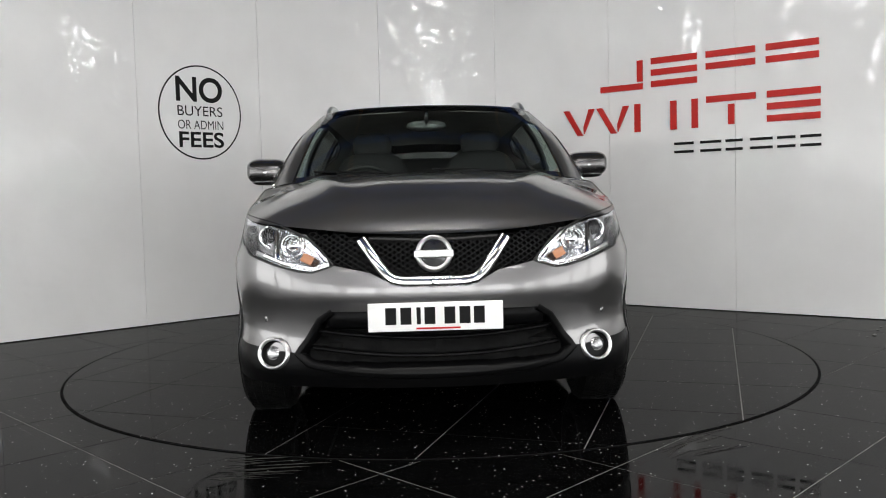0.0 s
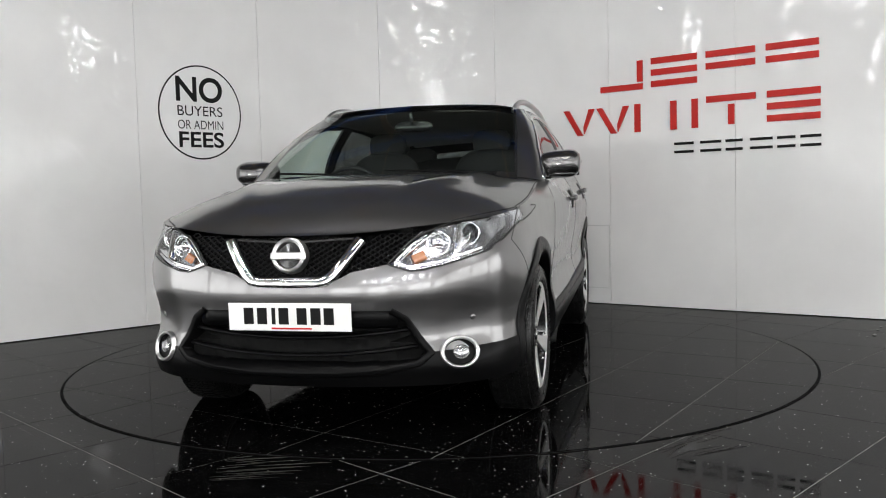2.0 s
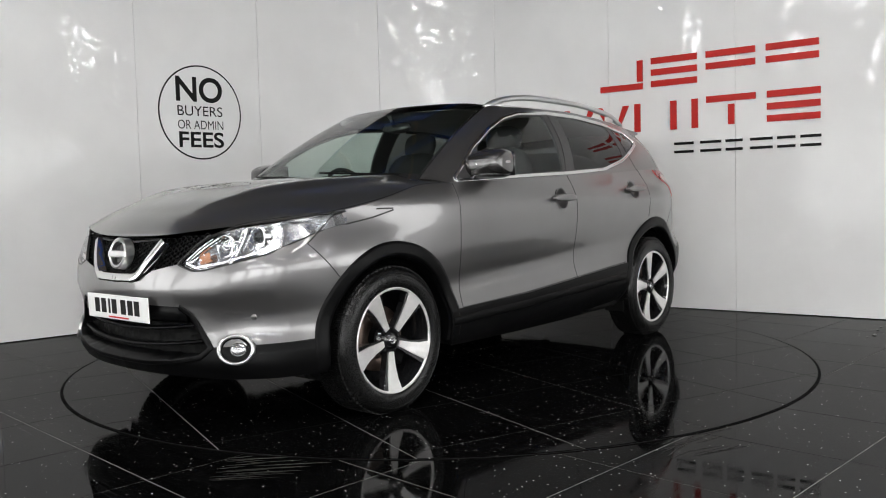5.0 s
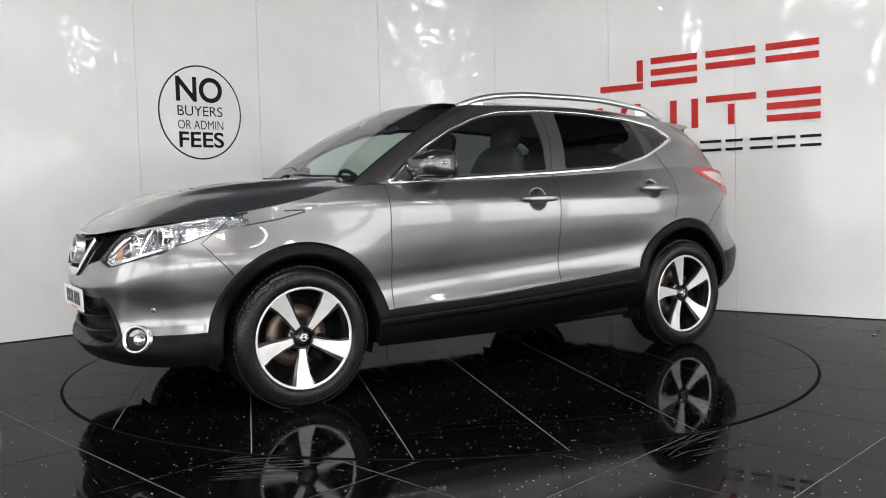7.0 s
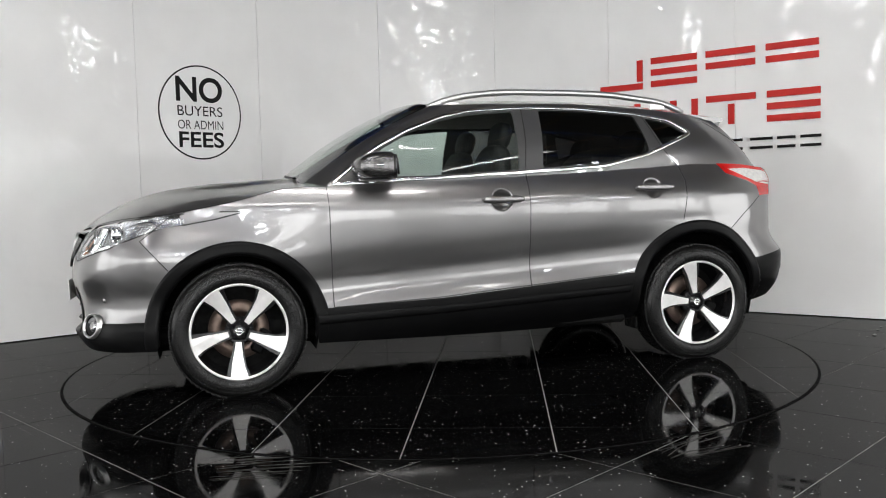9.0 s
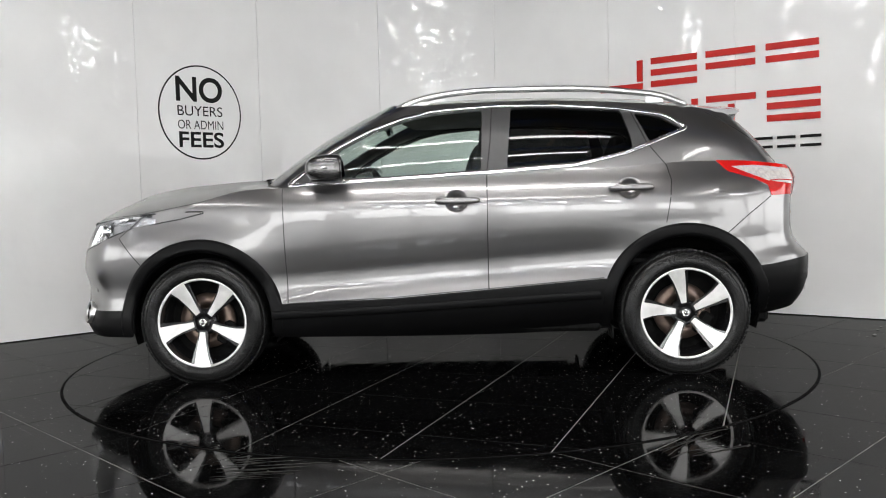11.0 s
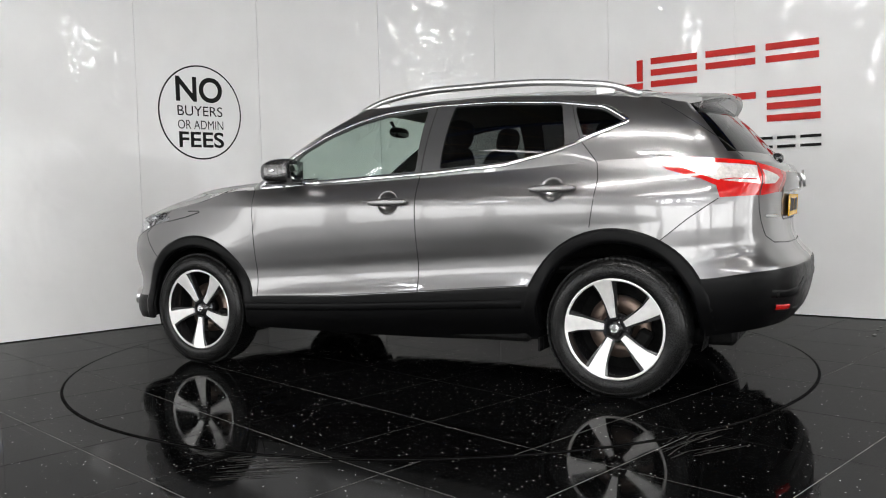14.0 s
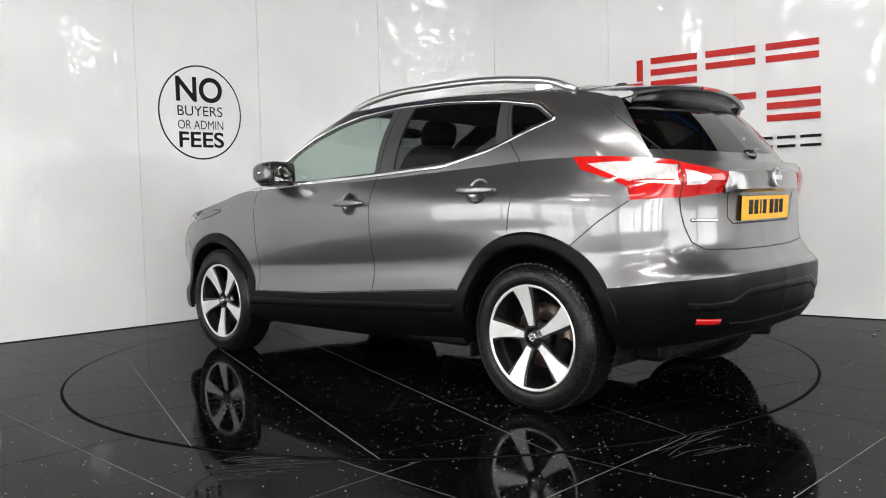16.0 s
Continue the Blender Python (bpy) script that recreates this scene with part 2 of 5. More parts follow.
def ellipsoid(bm, c, s, power=2.6, nu=28, nv=16, m=Matrix()):
    """A rounded box: a superellipsoid of half sizes s."""
    def pw(v):
        return math.copysign(abs(v) ** (2 / power), v)
    rows = []
    for j in range(nv + 1):
        f = -math.pi / 2 + math.pi * j / nv
        rows.append([bm.verts.new(Vector(c) + m @ Vector((s[0] * pw(math.cos(f)) * pw(math.cos(2 * math.pi * i / nu)),
                     s[1] * pw(math.cos(f)) * pw(math.sin(2 * math.pi * i / nu)), s[2] * pw(math.sin(f))))) for i in range(nu)])
    for a, b in zip(rows, rows[1:]):
        for i in range(nu):
            bm.faces.new((a[i], a[(i + 1) % nu], b[(i + 1) % nu], b[i]))
    bmesh.ops.remove_doubles(bm, verts=bm.verts, dist=1e-5)
    return bm


def prism(bm, poly, place, depth):
    """A flat polygon of (a, b) with thickness; place(a, b, d) gives the point."""
    lo = [bm.verts.new(place(a, b, 0)) for a, b in poly]
    hi = [bm.verts.new(place(a, b, depth)) for a, b in poly]
    bm.faces.new(hi)
    bm.faces.new(lo[::-1])
    n = len(poly)
    for i in range(n):
        bm.faces.new((lo[i], lo[(i + 1) % n], hi[(i + 1) % n], hi[i]))
    bmesh.ops.recalc_face_normals(bm, faces=bm.faces)
    return bm


def curve(xs, ys):
    """A smooth monotone-friendly interpolator through control values (xs rising)."""
    xs, ys = np.array(xs, float), np.array(ys, float)
    h, d = np.diff(xs), np.diff(ys) / np.diff(xs)
    g = np.empty(len(xs))
    g[0], g[-1] = d[0], d[-1]
    for i in range(1, len(xs) - 1):
        g[i] = 0 if d[i - 1] * d[i] < 0 else (d[i - 1] * h[i] + d[i] * h[i - 1]) / (h[i] + h[i - 1])

    def f(x):
        x = np.clip(np.asarray(x, float), xs[0], xs[-1])
        i = np.clip(np.searchsorted(xs, x) - 1, 0, len(xs) - 2)
        t = (x - xs[i]) / h[i]
        return ((2 * t**3 - 3 * t**2 + 1) * ys[i] + (t**3 - 2 * t**2 + t) * h[i] * g[i] + (3 * t**2 - 2 * t**3) * ys[i + 1] + (t**3 - t**2) * h[i] * g[i + 1])
    return f


def smooth01(x):
    x = np.clip(x, 0, 1)
    return x * x * (3 - 2 * x)


# ---- the place: three glossy wall bays, hall behind, tiled floor, turntable ----
WALL_H = 3.3
CORNERS = [Vector((-4.9, -0.62, 0)), Vector((-0.575, 3.02, 0)), Vector((0.60, 2.93, 0)), Vector((5.3, -0.60, 0))]
LEFT_N = Vector((0.662, -0.75, 0))
RIGHT_C = Vector((1.706, 2.063, 0))
RIGHT_D = Vector((0.802, -0.597, 0)).normalized()
LEFT_A = Vector((-3.262, 0.825, 0))
LEFT_D = Vector((0.75, 0.662, 0)).normalized()
CORNERS[0] = LEFT_A - LEFT_D * 3.4
P455 = LEFT_A + LEFT_D * 2.24
CORNERS[3] = RIGHT_C + RIGHT_D * 4.3
P873 = RIGHT_C - RIGHT_D * 1.385


def wall_run(name, a, d, cuts, label):
    """A wall of upright sheets with open joints, on a backing with thickness."""
    n = Vector((-d.y, d.x, 0))  # away from the room
    if n.dot(Vector((0, -5, 0)) - a) > 0:
        n = -n
    bm = bmesh.new()
    s0, s1 = cuts[0], cuts[-1]
    prism(bm, [(s0, 0), (s1, 0), (s1, WALL_H), (s0, WALL_H)], lambda s, z, k: a + d * s + n * (0.013 + k) + Vector((0, 0, z)), 0.12)
    wall = part(name, bm, WALL_EDGE, None, label, smooth=False)
    tagged(wall, kind="structure", category="wall")
    for c0, c1 in zip(cuts, cuts[1:]):
        bm = bmesh.new()
        g = 0.0015
        prism(bm, [(c0 + g, 0.004), (c1 - g, 0.004), (c1 - g, WALL_H), (c0 + g, WALL_H)], lambda s, z, k: a + d * s + n * (0.0 + k) + Vector((0, 0, z)), 0.012)
        part("panel", bm, WALL, wall, smooth=False)
    return wall


wall_run("wall_left", LEFT_A, LEFT_D, [-3.4, -2.26, -1.14, -0.02, 1.115, 2.24], "glossy white panelled wall with a round fees notice")


def wall_curve(name, t0, t1, label):
    """A sheet of the rounded bay between the two straight walls."""
    c = Vector((-0.228, 3.503, 0))

    def at(t):
        p = P455 * (1 - t) ** 2 + c * 2 * t * (1 - t) + P873 * t**2
        d = (c - P455) * (1 - t) + (P873 - c) * t
        return p, Vector((-d.y, d.x, 0)).normalized()
    wall = None
    for nm, mat, k0, k1, zlo, e in ((name, WALL_EDGE, 0.013, 0.13, 0.0, 0.0), ("panel", WALL, 0.0, 0.012, 0.004, 0.001)):
        bm = bmesh.new()
        cols = []
        for i in range(17):
            p, n = at(t0 + e + (t1 - t0 - 2 * e) * i / 16)
            cols.append([bm.verts.new(p + n * k + Vector((0, 0, z))) for k, z in ((k0, zlo), (k0, WALL_H), (k1, WALL_H), (k1, zlo))])
        for u, v in zip(cols, cols[1:]):
            for j in range(4):
                bm.faces.new((u[j], u[(j + 1) % 4], v[(j + 1) % 4], v[j]))
        bm.faces.new(cols[0])
        bm.faces.new(cols[-1][::-1])
        bmesh.ops.recalc_face_normals(bm, faces=bm.faces)
        ob = part(nm, sharp(bm), mat, wall, label if wall is None else "")
        wall = wall or tagged(ob, kind="structure", category="wall")


wall_curve("wall_back_left", 0.0, 0.42, "glossy white curved wall panel in the showroom bay")
wall_curve("wall_back", 0.42, 1.0, "glossy white curved wall panel behind the turntable")
wall_run("wall_right", RIGHT_C, RIGHT_D, [-1.385, -0.187, 0.925, 2.04, 3.16, 4.3], "glossy white panelled wall with red and black raised bars")

# flush hatch low in the wall
hatch = thing("wall_hatch", "small white flush access hatch in the wall", "hatch")
bm = bmesh.new()
wn = Vector((-RIGHT_D.y, RIGHT_D.x, 0))
wn = -wn if wn.y > 0 else wn
prism(bm, [(-0.62, 0.155), (-0.205, 0.155), (-0.205, 0.70), (-0.62, 0.70)], lambda s, z, k: RIGHT_C + RIGHT_D * s + wn * k + Vector((0, 0, z)), 0.006)
part("door_leaf", bm, WALL, hatch, smooth=False)
bm = bmesh.new()
for q in ([(-0.64, 0.14), (-0.19, 0.14), (-0.19, 0.15), (-0.64, 0.15)], [(-0.64, 0.705), (-0.19, 0.705), (-0.19, 0.715), (-0.64, 0.715)],
          [(-0.2, 0.151), (-0.19, 0.151), (-0.19, 0.704), (-0.2, 0.704)]):
    prism(bm, q, lambda s, z, k: RIGHT_C + RIGHT_D * s + wn * k + Vector((0, 0, z)), 0.009)
part("frame", bm, WALL_EDGE, hatch, smooth=False)

# rest of the hall, behind the camera
HX, HY0, HY1, HZ = 7.5, -15.0, 5.2, 5.3


def slab(name, c, s, mat, label, cat="wall"):
    bm = bmesh.new()
    box(bm, c, s)
    return tagged(part(name, bm, mat, None, label, smooth=False), kind="structure", category=cat)


slab("wall_south", (0, HY0 - 0.1, HZ / 2), (2 * HX + 0.4, 0.2, HZ), HALL_WALL, "pale painted hall wall behind the camera")
slab("wall_west", (-HX - 0.1, (HY0 + HY1) / 2, HZ / 2), (0.2, HY1 - HY0 - 0.01, HZ), HALL_WALL, "pale painted hall side wall")
slab("wall_east", (HX + 0.1, (HY0 + HY1) / 2, HZ / 2), (0.2, HY1 - HY0 - 0.01, HZ), HALL_WALL, "pale painted hall side wall")
slab("wall_north", (0, HY1 + 0.1, HZ / 2), (2 * HX + 0.4, 0.2, HZ), ROOF_SHEET, "dark hall wall behind the panelled bay")
slab("ceiling", (0, (HY0 + HY1) / 2, HZ + 0.1), (2 * HX + 0.4, HY1 - HY0 + 0.4, 0.2), ROOF_SHEET, "dark sheeted hall roof", "ceiling")
for i, y in enumerate((-12.5, -9.9, -6.0, -2.2, 1.4, 4.2)):
    b = thing("roof_beam", "blue painted steel roof beam", "beam", "roof beams")
    bm = bmesh.new()
    box(bm, (0, y, 5.06), (2 * HX - 0.02, 0.02, 0.30))
    box(bm, (0, y, 5.215), (2 * HX - 0.02, 0.2, 0.02))
    box(bm, (0, y, 4.905), (2 * HX - 0.02, 0.2, 0.02))
    part("beam_web", bm, BLUE_STEEL, b, smooth=False)
for x in (-6, -4.4, -2.8, -1.2, 1.2, 2.8, 4.4, 6):
    b = thing("purlin", "warm timber roof purlin", "purlin", "roof purlins")
    bm = bmesh.new()
    box(bm, (x, (HY0 + HY1) / 2, 5.262), (0.09, HY1 - HY0 - 0.02, 0.07), 0.006)
    part("purlin_bar", bm, TIMBER, b, smooth=False)

# slim unseen glowing slots high in far and side walls, added for wall-gloss streaks
SLOTS = [(x, HY0, 0) for x in (-3.6, -2.75, -2.3, -1.4, -0.9, -0.1, 0.35, 1.3, 1.75, 2.9)] + [(side * HX, y, side * 90) for side in (1, -1) for y in (-9.6, -7.4, -6.9, -4.6)]
for x, y, turn in SLOTS:
    w = thing("window", "slim glowing slot added high in the hall wall for wall reflections", "window", "hall windows", "structure", m=pose(x, y, 0, 0, 0, turn))
    bm = bmesh.new()
    box(bm, (0, 0.02, 4.2), (0.2, 0.03, 0.9))
    part("pane", bm, STREAK_GLOW, w, smooth=False)
    for dx, dz, sx, sz in ((0, 0.475, 0.3, 0.05), (0, -0.475, 0.3, 0.05), (-0.125, 0, 0.05, 0.9), (0.125, 0, 0.05, 0.9)):
        bm = bmesh.new()
        box(bm, (dx, 0.045, 4.2 + dz), (sx, 0.07, sz))
        part("frame", bm, HOUSING, w, smooth=False)

# low unseen glowing bays in far and side walls, added to brighten the car
BAYS = [(x, HY0, 0, 0) for x in (-5.4, -1.8, 1.8, 5.4)] + [(side * HX, y, side * 90, 1) for side in (1, -1) for y in (-12.2, -9.0, -5.8, -2.6)]
for x, y, turn, at_side in BAYS:
    w = thing("fill_bay", "tall glowing bay added out of view to brighten the car", "window", "entrance bays", "structure", m=pose(x, y, 0, 0, 0, turn))
    for dx in (-0.72, 0.72):
        bm = bmesh.new()
        box(bm, (dx, 0.02, 1.4), (1.36, 0.03, 2.5))
        part("pane", bm, SIDE_FILL_GLOW if at_side else REAR_FILL_GLOW, w, smooth=False)
    for dx, dz, sx, sz in ((0, 1.29, 2.96, 0.08), (0, -1.29, 2.96, 0.08), (-1.44, 0, 0.08, 2.5), (1.44, 0, 0.08, 2.5), (0, 0, 0.08, 2.5)):
        bm = bmesh.new()
        box(bm, (dx, 0.045, 1.4 + dz), (sx, 0.07, sz))
        part("frame", bm, RIM_BLACK, w, smooth=False)

for tx, ty, tl, tp, ta in TUBES:
    f = thing("light_panel", "long white batten light hung under the roof", "ceiling light", "light panels", m=pose(tx, ty, TUBE_Z, 0, 0, ta))
    bm = bmesh.new()
    box(bm, (0, 0, 0), (tl + 0.1, PANEL_W + 0.08, 0.07), 0.008)
    part("housing", bm, HOUSING, f, smooth=False)
    bm = bmesh.new()
    box(bm, (0, 0, -0.05), (tl, PANEL_W, 0.028), 0.006)
    part("diffuser", bm, TUBE_GLOW, f, smooth=False)
    for sx in (-tl / 3, tl / 3):
        bm = bmesh.new()
        box(bm, (sx, 0, 0.392), (0.015, 0.015, 0.716))
        part("hanger", bm, HOUSING, f, smooth=False)

# notice on the left wall
SIGN_S, SIGN_Z, SIGN_R = 1.668, 1.778, 0.402
ln = Vector((LEFT_D.y, -LEFT_D.x, 0))
SX = 0.945


def on_left(s, z, k):
    return LEFT_A + LEFT_D * (SIGN_S + s * SX) + ln * (0.001 + k) + Vector((0, 0, SIGN_Z + z))


notice = thing("wall_notice", "round black vinyl fees notice on the white wall", "sign")
bm = bmesh.new()
outer = [(SIGN_R * math.cos(a), SIGN_R * math.sin(a)) for a in np.linspace(0, 2 * math.pi, 97)[:-1]]
inner = [(x * 0.968, y * 0.968) for x, y in outer]
vo = [bm.verts.new(on_left(x, y, 0.003)) for x, y in outer]
vi = [bm.verts.new(on_left(x, y, 0.003)) for x, y in inner]
vo2 = [bm.verts.new(on_left(x, y, 0)) for x, y in outer]
for i in range(96):
    j = (i + 1) % 96
    bm.faces.new((vo[i], vo[j], vi[j], vi[i]))
    bm.faces.new((vo2[i], vo2[j], vo[j], vo[i]))
part("ring", bm, INK, notice, smooth=False)


def lettering(text, width, height, cx, cz, bold, parent, place, mat):
    """A word cut out of sheet, with the built-in font, fitted to a width and height."""
    cu = bpy.data.curves.new("word", "FONT")
    cu.body, cu.align_x, cu.align_y, cu.extrude, cu.offset = text, "CENTER", "CENTER", 0.0, bold
    tmp = bpy.data.objects.new("word", cu)
    scene.collection.objects.link(tmp)
    bpy.context.view_layer.update()
    me = bpy.data.meshes.new_from_object(tmp.evaluated_get(bpy.context.evaluated_depsgraph_get()))
    bpy.data.objects.remove(tmp)
    co = np.array([v.co[:2] for v in me.vertices])
    lo, hi = co.min(0), co.max(0)
    for v in me.vertices:
        a = (v.co.x - (lo[0] + hi[0]) / 2) / (hi[0] - lo[0]) * width + cx
        b = (v.co.y - (lo[1] + hi[1]) / 2) / (hi[1] - lo[1]) * height + cz
        v.co = place(a, b, 0.003)
    me.materials.clear()
    me.materials.append(mat)
    ob = new("lettering", me)
    ob.parent = parent
    return ob


lettering("NO", 0.45, 0.215, -0.008, 0.195, 0.022, notice, on_left, INK)
lettering("BUYERS", 0.435, 0.085, -0.006, 0.012, 0.0, notice, on_left, INK)
lettering("OR ADMIN", 0.44, 0.075, -0.004, -0.105, -0.004, notice, on_left, INK)
lettering("FEES", 0.435, 0.135, 0.0, -0.232, 0.02, notice, on_left, INK)

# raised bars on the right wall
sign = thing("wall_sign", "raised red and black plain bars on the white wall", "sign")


def on_right(s, z, k):
    return RIGHT_C + RIGHT_D * s + wn * (0.001 + k) + Vector((0, 0, z))


def bar(poly, mat, depth=0.018):
    bm = bmesh.new()
    prism(bm, poly, on_right, depth)
    return part("bar", bm, mat, sign, smooth=False)


def rect(s0, s1, z0, z1):
    return [(s0, z0), (s1, z0), (s1, z1), (s0, z1)]


TH = 0.052
for z0, z1, cols in ((1.90, 2.147, ((0.213, 0.613, 3), (0.689, 1.086, 2), (1.169, 1.563, 2))), (1.532, 1.777, ((0.691, 1.089, 1), (1.177, 1.575, 3)))):
    for s0, s1, n in cols:
        for k in range(n):
            zt = z1 - k * (z1 - z0 - TH) / 2
            bar(rect(s0, s1, zt - TH, zt), RED_SIGN)
bar(rect(-0.26, 0.135, 1.892, 1.892 + TH), RED_SIGN)
bar(rect(0.085, 0.135, 1.958, 2.14), RED_SIGN)
for s in (0.058, 0.383, 0.567):
    bar(rect(s, s + 0.052, 1.525, 1.768), RED_SIGN)
bar(rect(0.87, 0.92, 1.535, 1.70), RED_SIGN)
for s in (-0.58, -0.25):
    bar([(s, 1.76), (s - 0.055, 1.76), (s + 0.085, 1.527), (s + 0.14, 1.527)], RED_SIGN)
    bar([(s + 0.20, 1.76), (s + 0.255, 1.76), (s + 0.15, 1.54), (s + 0.145, 1.60)], RED_SIGN)
for s0, s1 in ((0.413, 0.579), (0.637, 0.811), (0.848, 0.985), (1.044, 1.219), (1.254, 1.39), (1.428, 1.58)):
    bar(rect(s0, s1, 1.392, 1.414), INK, 0.012)
    bar(rect(s0, s1, 1.322, 1.344), INK, 0.012)

# floor: 0.6 m tiles at 45 degrees, and the turntable's own tiles
floor = slab("floor", (0, (HY0 + HY1) / 2, -0.0555), (2 * HX, HY1 - HY0, 0.1), GROUT, "polished black stone tiled showroom floor", "floor")


def tile_mesh(poly, z, name="tile"):
    bm = bmesh.new()
    prism(bm, poly, lambda a, b, k: Vector((a, b, z - 0.006 + k)), 0.006)
    return mesh_of(name, bm, FLOOR, smooth=False)


q = 0.3 - 0.0025
shared = tile_mesh([(-q, -q), (q, -q), (q, q), (-q, q)], -0.004)
A0, B0 = 2.12, -1.84  # joint lines: (x - y) and (x + y) over root two
r2 = math.sqrt(0.5)
far_bm = bmesh.new()
for i in range(-26, 30):
    for j in range(-30, 26):
        a, b = A0 + (i + 0.5) * 0.6, B0 + (j + 0.5) * 0.6
        x, y = (a + b) * r2, (b - a) * r2
        if abs(x) > HX - 0.45 or not HY0 + 0.45 < y < HY1 - 0.45 or math.hypot(x, y) < 1.75:
            continue
        if abs(x) < 3.9 and -3.6 < y < 3.3:
            t = new("tile", shared)
            t.parent = floor
            t.matrix_world = pose(x, y, 0, 0, 0, 45)
        else:
            c, s = q * math.cos(radians(45)), q * math.sin(radians(45))
            vs = [far_bm.verts.new((x + u * c - v * s, y + u * s + v * c, -0.004)) for u, v in ((-1, -1), (1, -1), (1, 1), (-1, 1))]
            far_bm.faces.new(vs)
tagged(part("far_tiles", far_bm, FLOOR, floor, smooth=False), kind="stuff")

DISC_R = 2.222
bm = bmesh.new()
lathe(bm, [(2.219, -0.03), (2.236, -0.03), (2.236, -0.0025), (2.219, -0.0025)], 160, close=True)
tagged(part("turntable_rim", bm, RING, None, "thin black rubber joint round the turntable"), category="joint", kind="structure")

turntable = thing("turntable", "round black tiled car turntable flush with the floor", "turntable")
bm = bmesh.new()
rings = lathe(bm, [(DISC_R - 0.003, -0.05), (DISC_R - 0.003, -0.0016)], 160)
cap(bm, rings[1])
cap(bm, rings[0][::-1])
part("deck", bm, GROUT, turntable, smooth=False)


def clip_circle(poly, r, n=160):
    out = poly
    for k in range(n):
        a = 2 * math.pi * (k + 0.5) / n
        nx, ny = math.cos(a), math.sin(a)
        if all(x * nx + y * ny <= r for x, y in out):
            continue
        res = []
        for (x0, y0), (x1, y1) in zip(out, out[1:] + out[:1]):
            d0, d1 = x0 * nx + y0 * ny - r, x1 * nx + y1 * ny - r
            if d0 <= 0:
                res.append((x0, y0))
            if d0 * d1 < 0:
                t = d0 / (d0 - d1)
                res.append((x0 + t * (x1 - x0), y0 + t * (y1 - y0)))
        out = res
        if len(out) < 3:
            return []
    return out


ca, sa = math.cos(radians(70.5)), math.sin(radians(70.5))
whole = tile_mesh([(-q, -q), (q, -q), (q, q), (-q, q)], 0.0)
for i in range(-4, 4):
    for j in range(-4, 4):
        u, v = (i + 0.5) * 0.6, (j + 0.5) * 0.6
        sq = [(u - q, v - q), (u + q, v - q), (u + q, v + q), (u - q, v + q)]
        cut = clip_circle(sq, DISC_R - 0.002)
        if len(cut) < 3:
            continue
        if len(cut) == 4 and all(math.hypot(*c) < DISC_R - 0.01 for c in cut):
            t = new("tile", whole)
        else:
            t = new("tile", tile_mesh([(a - u, b - v) for a, b in cut], 0.0))
        t.parent = turntable
        t.matrix_basis = Matrix.Translation((u * ca - v * sa, u * sa + v * ca, 0)) @ pose(0, 0, 0, 0, 0, 70.5)

# dust streaks and small debris on the floor
smear = thing("floor_smear", "dull dry streaks wiped across the polished floor", "smear", kind="stuff")
rs = random.Random(7)
bm = bmesh.new()
for k in range(42):
    first = k < 16
    y = -2.40 + 0.017 * k + rs.uniform(-0.005, 0.005) if first else rs.uniform(-2.30, -1.93)
    x0 = -0.80 + rs.uniform(-0.06, 0.10) if first else rs.uniform(0.78, 1.02)
    ln_ = rs.uniform(0.08, 0.34) if first else rs.uniform(0.06, 0.22)
    w = rs.uniform(0.002, 0.006)
    lean = 0.02 if first else 0.09
    pts = [(x0 + ln_ * t, y + lean * t + rs.uniform(-0.001, 0.001)) for t in np.linspace(0, 1, 6)]
    up = [bm.verts.new((x, yy + w * math.sin(math.pi * (0.1 + 0.8 * i / 5)), -0.0034)) for i, (x, yy) in enumerate(pts)]
    dn = [bm.verts.new((x, yy - w * math.sin(math.pi * (0.1 + 0.8 * i / 5)), -0.0034)) for i, (x, yy) in enumerate(pts)]
    for i in range(5):
        bm.faces.new((dn[i], dn[i + 1], up[i + 1], up[i]))
part("streak", bm, SMEAR, smear, smooth=False)
for x, y, r in ((3.05, 0.42, 0.012), (2.92, 0.22, 0.016), (3.14, 0.55, 0.010), (2.84, 0.16, 0.008), (-2.46, -0.78, 0.010), (3.0, 0.5, 0.007), (2.4, 1.42, 0.009)):
    d = thing("debris", "small pale crumb of dirt on the floor", "debris", "floor crumbs", m=pose(x, y, -0.004, 0, 0, rs.uniform(0, 360)))
    bm = bmesh.new()
    ellipsoid(bm, (0, 0, r * 0.3), (r, r * 0.55, r * 0.3), 2.0, 9, 5)
    for v in bm.verts:
        v.co.x += rs.uniform(-0.25, 0.25) * r
        v.co.y += rs.uniform(-0.25, 0.25) * r
    part("crumb", bm, GROUT, d, smooth=False)


# ---- the car: x forward, y to its left, z up, origin on the ground between the axles ----
car = thing("car", "metallic grey compact crossover car with black lower cladding", "car")

PLAN = [(2.205, 0), (2.195, 0.2), (2.155, 0.42), (2.07, 0.645), (1.95, 0.775), (1.78, 0.852), (1.55, 0.890), (1.3, 0.895), (0.8, 0.90), (0.2, 0.905),
        (-0.4, 0.907), (-0.9, 0.905), (-1.3, 0.90), (-1.6, 0.882), (-1.82, 0.835), (-1.985, 0.745), (-2.08, 0.58), (-2.13, 0.32), (-2.145, 0)]
_seg = np.concatenate([[0], np.cumsum(np.hypot(*np.diff(np.array(PLAN), axis=0).T))])
plan_x, plan_y = curve(_seg, [p[0] for p in PLAN]), curve(_seg, [p[1] for p in PLAN])
PLAN_LEN = _seg[-1]

